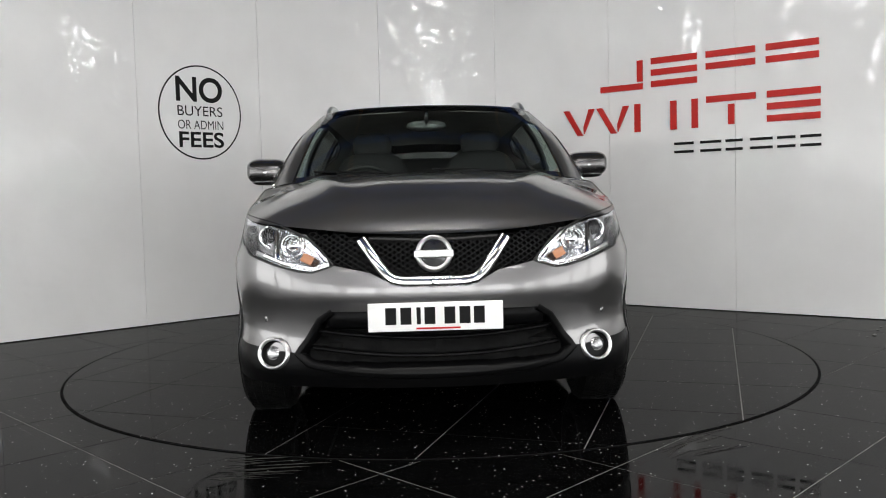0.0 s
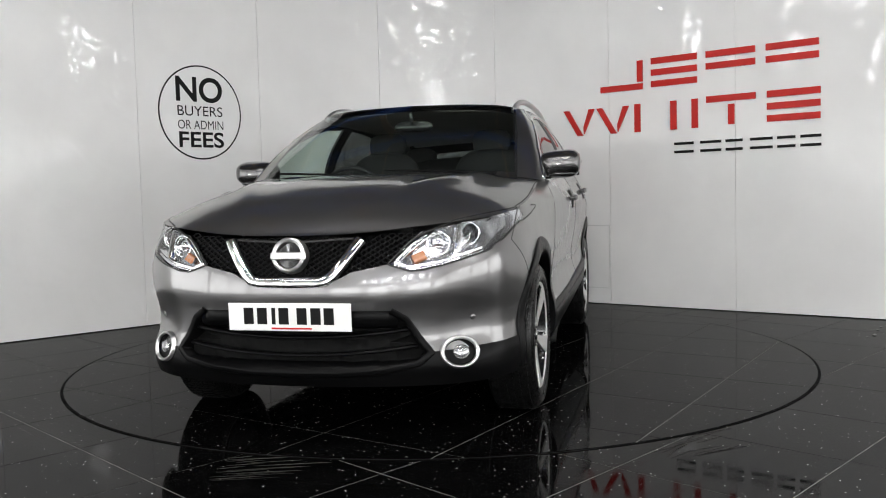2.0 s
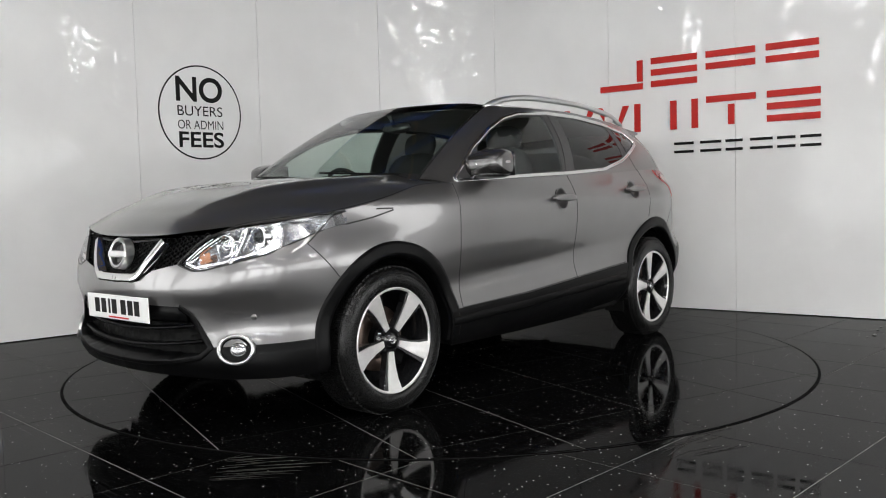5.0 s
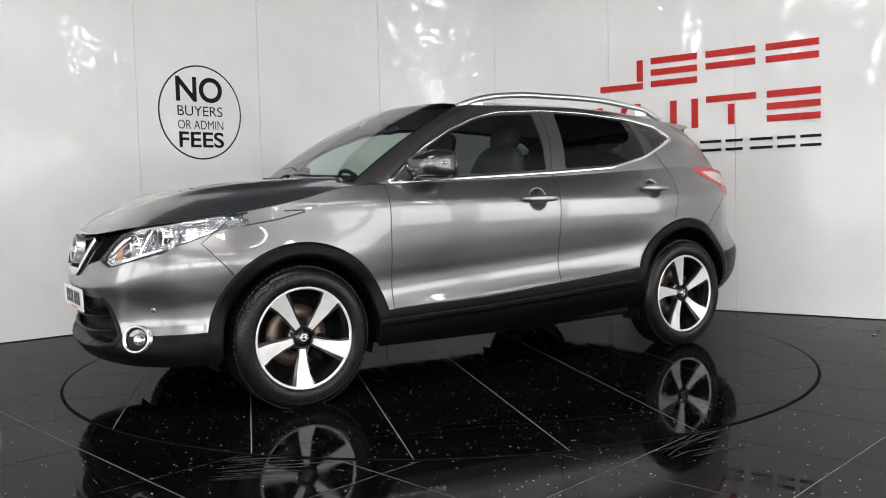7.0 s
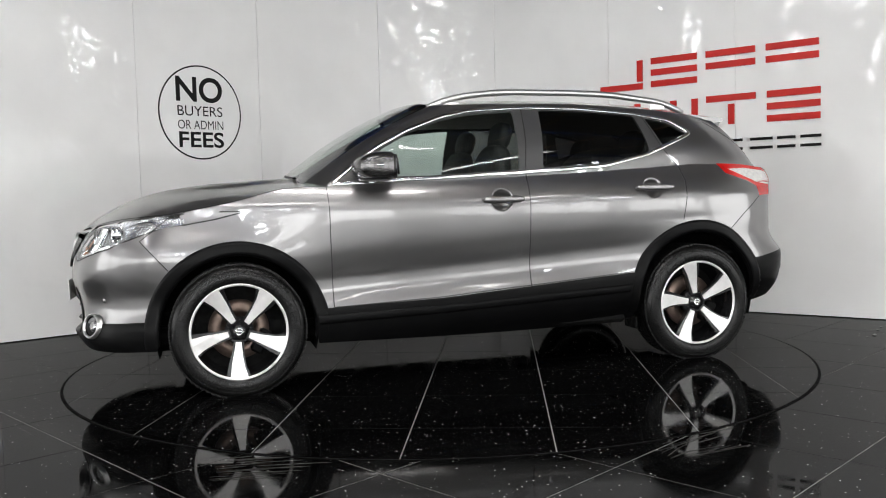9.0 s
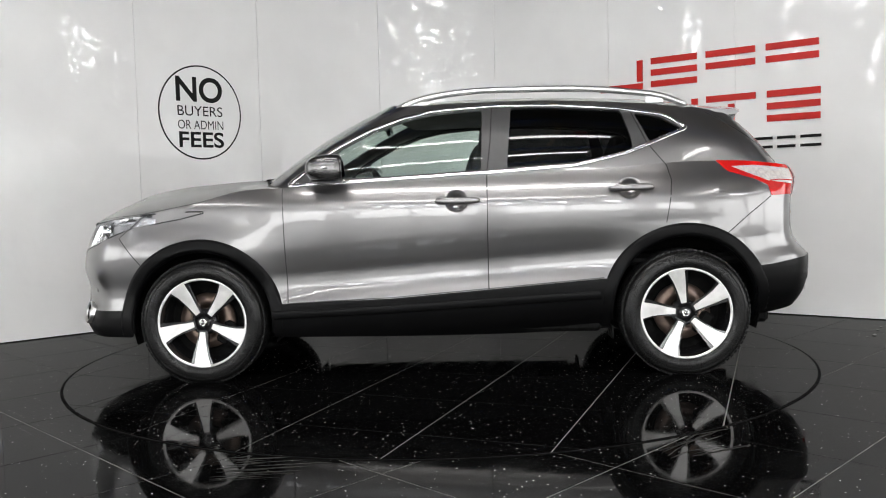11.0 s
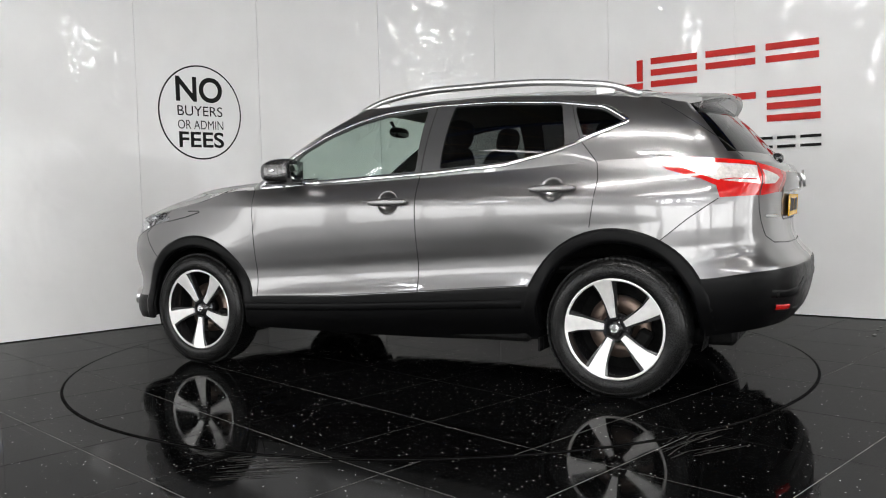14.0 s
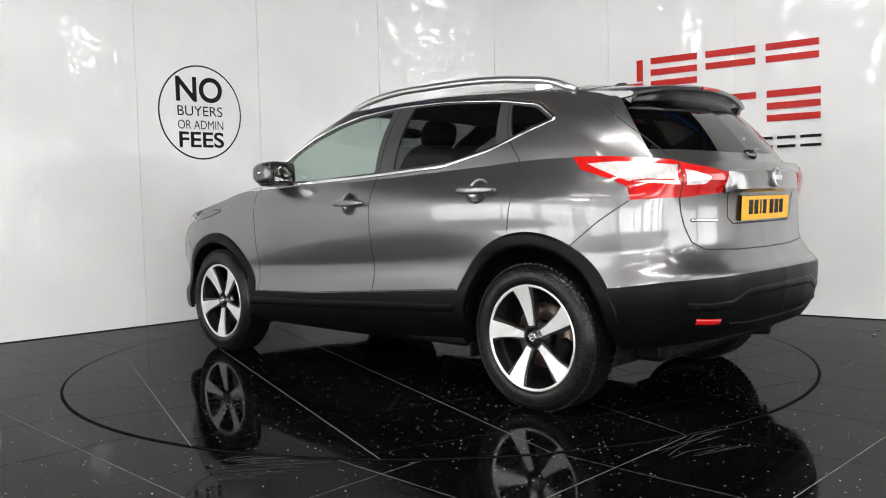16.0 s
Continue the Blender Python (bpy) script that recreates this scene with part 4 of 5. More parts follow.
# underside and inner liners
bm = bmesh.new()
box(bm, (0, 0, 0.29), (3.7, 1.24, 0.10), 0.02)
box(bm, (0, 0, 0.30), (1.75, 1.66, 0.12), 0.02)
box(bm, (-1.72, 0, 0.42), (0.5, 1.2, 0.2), 0.05)
box(bm, (1.80, 0, 0.36), (0.55, 1.1, 0.22), 0.05)
part("underbody", bm, DARK, car, "black underbody", smooth=False)
bm = bmesh.new()
tube(bm, [(-0.6, -0.3, 0.225), (-1.2, -0.35, 0.225), (-1.9, -0.4, 0.27)], 0.035)
part("exhaust_pipe", bm, DARK, car)
for cx in (AXLE, -AXLE):
    for sy in (1, -1):
        bm = bmesh.new()
        up = 0.028 if cx < 0 else 0.0
        ring = arc(cx, ARCH_R + 0.012, -18, 198, 26, HUB_Z + up)
        a = [bm.verts.new((x, sy * 0.80, z)) for x, z in ring]
        b = [bm.verts.new((x, sy * 0.52, z)) for x, z in ring]
        for k in range(len(ring) - 1):
            bm.faces.new((a[k], a[k + 1], b[k + 1], b[k]))
        bm.faces.new(b)
        part("wheel_arch_liner", bm, DARK, car)
        bm = ribbon(arc(cx, ARCH_R + 0.026, -8, 188, 44, HUB_Z + up), "y", 0.078, 0.007, step=0.05, sink=0.02)
        bm2 = bmesh.new()
        lo_r = arc(cx, ARCH_R - 0.010, -8, 188, 34, HUB_Z + up)
        deep = [(touch("y", x, z) or (Vector((0, 0.87, 0)),))[0].y for x, z in lo_r]
        a = [bm2.verts.new((x, y + 0.004, z)) for (x, z), y in zip(lo_r, deep)]
        b = [bm2.verts.new((x, y - 0.07, z)) for (x, z), y in zip(lo_r, deep)]
        for k in range(len(lo_r) - 1):
            bm2.faces.new((a[k], a[k + 1], b[k + 1], b[k]))
        joined(bm, bm2)
        part("arch_trim", bm if sy > 0 else flipped(bm), CLAD, car, "black plastic wheel arch trim")

# --- glasshouse ---
DLO = rounded([(0.83, 1.075), (0.60, 1.255), (0.40, 1.362), (0.20, 1.438), (0.02, 1.478), (-0.30, 1.498), (-0.65, 1.493), (-1.0, 1.466), (-1.25, 1.425), (-1.375, 1.345),
               (-1.16, 1.262), (-1.04, 1.215), (-0.75, 1.150), (-0.27, 1.122), (0.3, 1.098)], 0.03, 3)
pillars = cut(bm_side, DLO, "y")
W_FRONT = [(0.66, 1.112), (0.55, 1.268), (0.38, 1.358), (0.18, 1.430), (0.02, 1.463), (-0.245, 1.482), (-0.232, 1.138), (0.3, 1.113)]
W_REAR = [(-0.372, 1.145), (-0.405, 1.485), (-0.65, 1.480), (-1.015, 1.455), (-1.055, 1.30), (-1.062, 1.235), (-0.96, 1.205), (-0.75, 1.166)]
W_QUARTER = [(-1.085, 1.440), (-1.235, 1.412), (-1.345, 1.343), (-1.155, 1.272)]
w_f, w_r, w_q = [cut(pillars, rounded(w, 0.02, 3), "y") for w in (W_FRONT, W_REAR, W_QUARTER)]
both("pillar_trim", shift(pillars, -0.004), PILLAR, label="satin dark grey window pillar trim", rim=0.015)
glass = []
for d, b in zip(doors_f, (w_f, flipped(w_f))):
    glass.append(part("window", shift(b, -0.006), GLASS, d, "lightly tinted front side window"))
for d, b in zip(doors_r, (w_r, flipped(w_r))):
    glass.append(part("window", shift(b, -0.006), PRIVACY, d, "dark privacy rear side window"))
glass += both("quarter_window", shift(w_q, -0.006), PRIVACY, label="dark privacy quarter window")
both("upper_body_side", bm_side, PAINT)

scr_pane = grid_bm(gh_patch(0.0, 2.62, 40, 0.05, 0.975), (-0.4, 0, 1.0))
bm_screen.free()
glass.append(whole_part("windscreen", scr_pane, SCREEN_GLASS, label="clear windscreen with dark top band"))
bord = grid_bm(gh_patch(0.0, 2.70, 40, -0.01, 0.05, 4), (-0.4, 0, 1.0))
joined(bord, grid_bm(gh_patch(0.0, 2.70, 40, 0.975, 1.0, 3), (-0.4, 0, 1.0)))
joined(bord, grid_bm(gh_patch(2.62, 2.70, 4, 0.05, 0.975), (-0.4, 0, 1.0)))
whole_part("windscreen_border", bord, GLOSS_BLACK, label="black windscreen border")
bm_back.free()
rear_pane = grid_bm(gh_patch(11.8, 14.0, 34, 0.10, 0.80), (-0.4, 0, 1.0))
glass.append(whole_part("rear_window", rear_pane, PRIVACY, label="dark rear window"))
bord = grid_bm(gh_patch(11.8, 14.0, 34, -0.02, 0.10, 5), (-0.4, 0, 1.0))
whole_part("tailgate_ledge", bord, PAINT)
bord = grid_bm(gh_patch(11.8, 14.0, 34, 0.80, 1.0, 6), (-0.4, 0, 1.0))
whole_part("rear_window_border", bord, GLOSS_BLACK)
for g in glass:
    g.visible_shadow = False

# bright surround of the side windows
both("window_surround", ribbon(DLO, "y", 0.023, 0.006, closed=True), CHROME, label="bright chrome window surround")

# shut lines
seam([(0.855, 1.06), (0.848, 0.95), (0.846, 0.78), (0.838, 0.44), (0.834, 0.30)])
seam([(-0.30, 1.495), (-0.285, 1.30), (-0.262, 1.12), (-0.260, 0.9), (-0.258, 0.30)])
seam([(-1.07, 1.445), (-1.14, 1.26), (-1.235, 1.14), (-1.25, 1.06), (-1.236, 0.95), (-1.215, 0.83)])
seam([(0.834, 0.435), (0.27, 0.457), (-0.88, 0.54)], width=0.006)
seam([(1.632, 0.935), (1.787, 0.81), (1.655, 0.66)])
seam([(x, float(sh_y(x)) - 0.010) for x in (1.64, 1.52, 1.40, 1.30, 1.20, 1.10, 1.0, 0.93)], "z", 0.007)
seam([(-1.80, 0.957), (-1.67, 0.865), (-1.535, 0.755)])
seam([(-1.50, 1.435), (-1.557, 1.403), (-1.69, 1.31), (-1.79, 1.235), (-1.885, 1.15)])
seam([(0.652, 0.966), (0.640, 0.90), (0.624, 0.844), (0.588, 0.772), (0.527, 0.739), (0.3, 0.728), (0, 0.725)], "-x", 0.007)
seam([(0, 0.826), (0.25, 0.838), (0.40, 0.858)], "x", 0.010)
seam([(-1.44, 0.545), (-1.46, 0.3), (-1.455, 0.0)], "z", 0.007)

# --- wheels ---
def wheel(x, side, phase):
    """Alloy wheel with five broad machined spokes; local z points out of the car."""
    w = new("wheel")
    w.parent = car
    m = Matrix.Translation((x, side * 0.775, HUB_Z)) @ Matrix.Rotation(radians(-90 * side), 4, "X")
    w.matrix_basis = m
    bm = bmesh.new()
    R = 0.343
    prof = [(0.236, -0.10), (0.262, -0.108), (0.305, -0.106), (0.330, -0.094), (R - 0.002, -0.075), (R, -0.04), (R, 0.04), (R - 0.002, 0.072),
            (0.333, 0.090), (0.318, 0.101), (0.302, 0.106), (0.285, 0.108), (0.262, 0.106), (0.250, 0.100), (0.240, 0.090), (0.236, 0.08)]
    lathe(bm, prof, 72)
    part("tyre", bm, TYRE, w, "black road tyre with tread blocks")
    bm = bmesh.new()
    for k in range(72):
        a = 2 * math.pi * k / 72
        for zz, tw in ((-0.067, 0.0), (-0.03, 0.4), (0.0, 0.1), (0.03, 0.6), (0.067, 0.2)):
            box(bm, (0, 0, 0), (0.008, 0.021, 0.028), m=Matrix.Translation((R * math.cos(a + tw * 0.06) * 1.0, R * math.sin(a + tw * 0.06), zz)) @ Matrix.Rotation(a + tw * 0.06, 4, "Z"))
    tagged(part("tread_pattern", bm, TYRE, w, smooth=False), kind="stuff")
    bm = bmesh.new()
    for rr in (0.272, 0.296, 0.312):
        lathe(bm, [(rr - 0.002, 0.1045), (rr, 0.1085), (rr + 0.002, 0.1045)], 72)
    part("sidewall_rib", bm, TYRE, w)
    bm = bmesh.new()
    lathe(bm, [(0.250, 0.092), (0.247, 0.1), (0.240, 0.1), (0.235, 0.094)], 72)
    part("rim_lip", bm, MACHINED, w, "machined alloy rim edge")
    bm = bmesh.new()
    lathe(bm, [(0.236, 0.094), (0.226, 0.06), (0.215, -0.02), (0.215, -0.10)], 64)
    part("barrel", bm, RIM_BLACK, w)
    bm = bmesh.new()
    rings = lathe(bm, [(0.07, -0.01), (0.155, -0.01), (0.155, -0.03), (0.07, -0.03)], 48, close=True)
    part("brake_disc", bm, DISC, w, "worn steel brake disc")
    bm = bmesh.new()
    box(bm, (0.13 * math.cos(2.6), 0.13 * math.sin(2.6), 0.0), (0.07, 0.13, 0.07), 0.012, Matrix.Rotation(2.6, 4, "Z"))
    part("brake_caliper", bm, DARK, w, smooth=False)
    bm = bmesh.new()
    rings = lathe(bm, [(0.215, -0.06), (0.05, -0.06)], 48)
    cap(bm, rings[1])
    part("back_plate", bm, DARK, w)
    turn = side  # the spokes lean the same way round on both flanks
    for k in range(5):
        a = radians(phase + 72 * k)
        rot = Matrix.Rotation(a, 4, "Z")

        def sp(r, t, z):
            return rot @ Vector((r, turn * t, z))
        bm = bmesh.new()
        prism(bm, [(0.055, 0.012), (0.125, 0.022), (0.180, 0.034), (0.241, 0.058), (0.244, 0.0), (0.240, -0.036), (0.16, -0.030), (0.10, -0.021), (0.055, -0.016)],
              lambda r, t, d: sp(r, t, 0.072 + 0.022 * (r / 0.24) ** 2 + d * 0.008 / 0.008), 0.006)
        part("spoke_face", bm, MACHINED, w, "machined silver spoke face", smooth=False)
        bm = bmesh.new()
        prism(bm, [(0.045, 0.024), (0.125, 0.030), (0.180, 0.042), (0.236, 0.072), (0.238, -0.058), (0.16, -0.044), (0.10, -0.030), (0.045, -0.024)],
              lambda r, t, d: sp(r, t, 0.035 + 0.02 * (r / 0.24) ** 2 + d), 0.036)
        part("spoke", bm, RIM_BLACK, w, "gloss black spoke", smooth=False)
        bm = bmesh.new()
        b = a + radians(36)
        lathe(bm, [(0.0075, 0.03), (0.0075, 0.066), (0.004, 0.07), (0.0005, 0.07)], 8, Matrix.Translation((0.057 * math.cos(b), 0.057 * math.sin(b), 0)))
        part("wheel_nut", bm, RIM_BLACK, w)
    bm = bmesh.new()
    rings = lathe(bm, [(0.075, 0.03), (0.070, 0.056), (0.034, 0.066), (0.030, 0.078), (0.024, 0.082)], 36)
    cap(bm, rings[-1])
    part("hub", bm, RIM_BLACK, w)
    bm = bmesh.new()
    lathe(bm, [(0.020, 0.082), (0.018, 0.0845), (0.0145, 0.0845), (0.0125, 0.082)], 24)
    box(bm, (0, 0, 0.083), (0.046, 0.008, 0.004))
    part("hub_emblem", bm, CHROME, w)
    return w


# seen from the left, angles run from the tail (0) over the top; local x is forward, local y is up or down by side
wheel(AXLE, 1, 158)
wheel(-AXLE, 1, 137)
wheel(AXLE, -1, 20)
wheel(-AXLE, -1, 40)

# --- front end ---
both("headlight_bucket", rimmed(shift(head.copy(), -0.05), -0.046), BUCKET, label="silver lamp reflector housing")
for sy in (1, -1):
    lamp = new("headlight")
    lamp.parent = car
    tagged(lamp, "clear headlight with twin round reflectors")
    g = part("lens", head.copy() if sy > 0 else flipped(head), LENS, lamp, "clear plastic lens")
    g.visible_shadow = False
    for y, z, r, deep in ((0.691, 0.843, 0.043, 0.012), (0.588, 0.808, 0.043, 0.012)):
        p, n = touch("x", y, z)
        c = p - Vector((1, 0.55, 0)).normalized() * (deep + 0.04)
        rot = Vector((1, 0.22, 0.02)).to_track_quat("Z", "Y").to_matrix().to_4x4()
        mir = Matrix.Diagonal((1, sy, 1, 1))
        bm = bmesh.new()
        lathe(bm, [(r + 0.008, -0.03), (r + 0.008, 0.012), (r, 0.016), (r - 0.006, 0.0), (r * 0.72, -0.015)], 28, mir @ Matrix.Translation(c) @ rot)
        part("reflector_ring", bm, CHROME, lamp)
        bm = bmesh.new()
        rings = lathe(bm, [(r * 0.72, -0.015), (r * 0.6, 0.004), (r * 0.35, 0.013), (0.002, 0.016)], 24, mir @ Matrix.Translation(c) @ rot)
        part("projector", bm, GLOSS_BLACK if y > 0.65 else CHROME, lamp)
    for pts, w in (([(0.55, 0.866), (0.66, 0.893), (0.80, 0.916)], 0.012), ([(0.415, 0.744), (0.475, 0.722), (0.60, 0.742), (0.74, 0.788)], 0.024), ([(0.64, 0.76), (0.645, 0.885)], 0.014), ([(0.425, 0.752), (0.475, 0.805), (0.54, 0.858)], 0.024)):
        b = ribbon(pts, "x", w, -0.018, step=0.02, sink=0.045)
        part("light_guide", b if sy > 0 else flipped(b), CHROME, lamp)
    b = ribbon([(0.485, 0.758), (0.53, 0.778)], "x", 0.036, -0.025, step=0.02, sink=0.04)
    part("indicator_bulb", b if sy > 0 else flipped(b), AMBER, lamp)
b = ribbon(rounded(HEAD, 0.01, 2), "x", 0.008, 0.001, closed=True, sink=0.01)
both("headlight_seal", b, SEAM)

whole_part("grille_back", shift(grille, -0.045), DARK, label="black grille backing")
bm = bmesh.new()
hw, hh = 0.019, 0.0105
row = 0
z = 0.665
while z < 0.885:
    for k in range(-1, 30):
        y = (k + 0.5 * (row % 2)) * hw * 2 * 0.9
        if y < -0.001 or not inside(GRILLE, y, z) or z > 0.836 + y * 0.08:
            continue
        t0 = touch("x", y, z)
        if not t0:
            continue
        x = t0[0].x - 0.022
        ring = [(hw, 0), (hw * 0.45, hh), (-hw * 0.45, hh), (-hw, 0), (-hw * 0.45, -hh), (hw * 0.45, -hh)]
        o = [bm.verts.new((x, y + a, z + b)) for a, b in ring]
        i = [bm.verts.new((x, y + a * 0.78, z + b * 0.74)) for a, b in ring]
        bk = [bm.verts.new((x - 0.015, y + a * 0.78, z + b * 0.74)) for a, b in ring]
        for n in range(6):
            m = (n + 1) % 6
            bm.faces.new((o[n], o[m], i[m], i[n]))
            bm.faces.new((i[n], i[m], bk[m], bk[n]))
    z += hh * 1.0
    row += 1
joined(bm, flipped(bm))
tagged(part("honeycomb_mesh", bm, CLAD, car, "black honeycomb grille mesh", smooth=False), kind="stuff")
b = ribbon([(0.288, 0.842), (0.235, 0.765), (0.185, 0.698), (0.160, 0.678), (0.125, 0.670), (-0.02, 0.668)], "x", 0.046, 0.016, step=0.012, sink=0.05)
whole_part("grille_chevron", b, CHROME, label="chrome V-shaped grille surround")
bx = touch("x", 0.0, 0.775)[0].x
em = Matrix.Translation((bx + 0.002, 0, 0.775)) @ Matrix.Rotation(radians(80), 4, "Y")
bm = bmesh.new()
lathe(bm, [(0.072, -0.02), (0.070, 0.022), (0.064, 0.026), (0.054, 0.022), (0.052, -0.02)], 48, em)
box(bm, (bx + 0.022, 0, 0.775), (0.014, 0.15, 0.030), 0.004, Matrix.Rotation(radians(-10), 4, "Y"))
part("front_emblem", bm, SATIN, car, "bright ring emblem with a plain bar", smooth=False)
bm = bmesh.new()
rings = lathe(bm, [(0.05, 0.004), (0.002, 0.006)], 32, em)
part("emblem_backing", bm, GLOSS_BLACK, car)

whole_part("lower_grille", shift(joined(low_grille, low_grille2), -0.07), DARK, label="black lower air intake")
b = ribbon(LOW_GRILLE[1:-1] + [(0.0, 0.303)], "x", 0.030, 0.006, step=0.02, sink=0.07)
whole_part("lower_grille_frame", b, CLAD)
for zz, ye in ((0.465, 0.47), (0.395, 0.49)):
    bm = bmesh.new()
    pts = [(touch("x", y, zz)[0].x - 0.03, y, zz - 0.018 + 0.035 * (abs(y) / 0.5) ** 2) for y in np.linspace(-ye, ye, 25)]
    tube(bm, pts, 0.018, 0.009)
    part("grille_bar", bm, CLAD, car, "black curved intake bar")
bm = bmesh.new()
pts = [(touch("x", y, 0.53)[0].x - 0.02, y, 0.53) for y in np.linspace(-0.42, 0.42, 21)]
tube(bm, pts, 0.02, 0.045)
part("plate_panel", bm, CLAD, car)


def number_plate(name, mat, x, z, lean, front, parent=car):
    """Plate with plain bars where its characters are."""
    pl = new(name)
    pl.parent = car
    tagged(pl, "white front number plate with plain black bars" if front else "yellow rear number plate with plain black bars")
    s = 1 if front else -1
    m = Matrix.Translation((x, 0, z)) @ Matrix.Rotation(radians(lean * s), 4, "Y")
    bm = bmesh.new()
    box(bm, (0, 0, 0), (0.006, 0.52, 0.111), 0.002)
    bmesh.ops.transform(bm, matrix=m, verts=bm.verts)
    part("plate", bm, mat, pl, smooth=False)
    for k, y in enumerate((-0.172, -0.114, -0.065, -0.022, 0.055, 0.113, 0.168)):
        w = 0.016 if k == 2 else 0.042
        bm = bmesh.new()
        box(bm, (s * 0.0036, s * y, 0.004), (0.0012, w, 0.066))
        bmesh.ops.transform(bm, matrix=m, verts=bm.verts)
        part("character_bar", bm, INK, pl, smooth=False)
    if front:
        bm = bmesh.new()
        box(bm, (s * 0.0036, 0.01, -0.045), (0.0012, 0.17, 0.007))
        bmesh.ops.transform(bm, matrix=m, verts=bm.verts)
        part("dealer_bar", bm, RED_SIGN, pl, smooth=False)
    return pl


fx = max(touch("x", 0.24, 0.49)[0].x, touch("x", 0.0, 0.58)[0].x) + 0.006
number_plate("front_number_plate", PLATE_WHITE, fx, 0.535, 2, True)

for sy in (1, -1):
    p, n = touch("x", 0.648, 0.38)
    n = (n + Vector((0.15, 0, 0))).normalized()
    fog = new("fog_lamp")
    fog.parent = car
    tagged(fog, "round fog lamp in a chrome ring")
    across = Vector((0, 0, 1)).cross(n).normalized()
    up = n.cross(across)
    basis = Matrix((across * 1.28, up, n)).transposed().to_4x4()
    mir = Matrix.Diagonal((1, sy, 1, 1)) @ Matrix.Translation(p) @ basis
    bm = bmesh.new()
    lathe(bm, [(0.064, -0.03), (0.064, 0.012), (0.059, 0.018), (0.052, 0.012), (0.050, -0.02)], 36, mir)
    part("chrome_ring", bm, SATIN, fog)
    bm = bmesh.new()
    lathe(bm, [(0.051, 0.008), (0.045, -0.004), (0.030, -0.008), (0.001, -0.008)], 28, mir)
    part("recess", bm, DARK, fog)
    bm = bmesh.new()
    lathe(bm, [(0.030, -0.006), (0.027, 0.006), (0.015, 0.010), (0.001, 0.011)], 24, mir @ Matrix.Translation((0.006, 0.0, 0)))
    part("bulb_lens", bm, BUCKET, fog)
    p, n = touch("x", 0.69, 0.512)
    bm = bmesh.new()
    lathe(bm, [(0.012, -0.004), (0.012, 0.002), (0.009, 0.004), (0.001, 0.0045)], 16, Matrix.Diagonal((1, sy, 1, 1)) @ Matrix.Translation(p) @ n.to_track_quat("Z", "Y").to_matrix().to_4x4())
    part("parking_sensor", bm, PAINT, car)

# wipers and aerial
for y0, y1, x1 in ((0.62, 0.02, 1.03), (0.05, -0.60, 1.0)):
    bm = bmesh.new()
    pts = []
    for k in range(9):
        t = k / 8
        y = y0 + (y1 - y0) * t
        pts.append((1.03 - 0.10 * abs(y) ** 1.5 + 0.01 - 0.05 * t, y, 1.115 + 0.03 * t))
    tube(bm, pts, 0.008, 0.006, 6)
    part("wiper", bm, CLAD, car, "black windscreen wiper")
bm = bmesh.new()
ellipsoid(bm, (-1.28, 0, 1.545), (0.05, 0.02, 0.03), 2.0, 16, 10)
part("roof_aerial", bm, PAINT, car)

# --- sides ---
def handle(door, x, z, sy):
    p, n = touch("y", x, z)
    bm = bmesh.new()
    lathe(bm, [(BOWL_R + 0.004, 0.0015), (BOWL_R - 0.003, 0.001), (0.052, -0.010), (0.040, -0.022), (0.02, -0.029), (0.001, -0.030)], 32, Matrix.Translation(p) @ n.to_track_quat("Z", "Y").to_matrix().to_4x4())
    part("handle_recess", bm if sy > 0 else flipped(bm), PAINT, door, "scooped recess behind the handle")
    bm = bmesh.new()
    ellipsoid(bm, p + Vector((-0.005, 0.026, 0.004)), (0.120, 0.012, 0.0195), 3.0, 24, 10)
    ellipsoid(bm, p + Vector((0.095, 0.012, 0.003)), (0.022, 0.016, 0.013), 2.4, 12, 8)
    ellipsoid(bm, p + Vector((-0.105, 0.012, 0.003)), (0.022, 0.016, 0.013), 2.4, 12, 8)
    part("door_handle", bm if sy > 0 else flipped(bm), PAINT, door, "metallic grey pull handle")


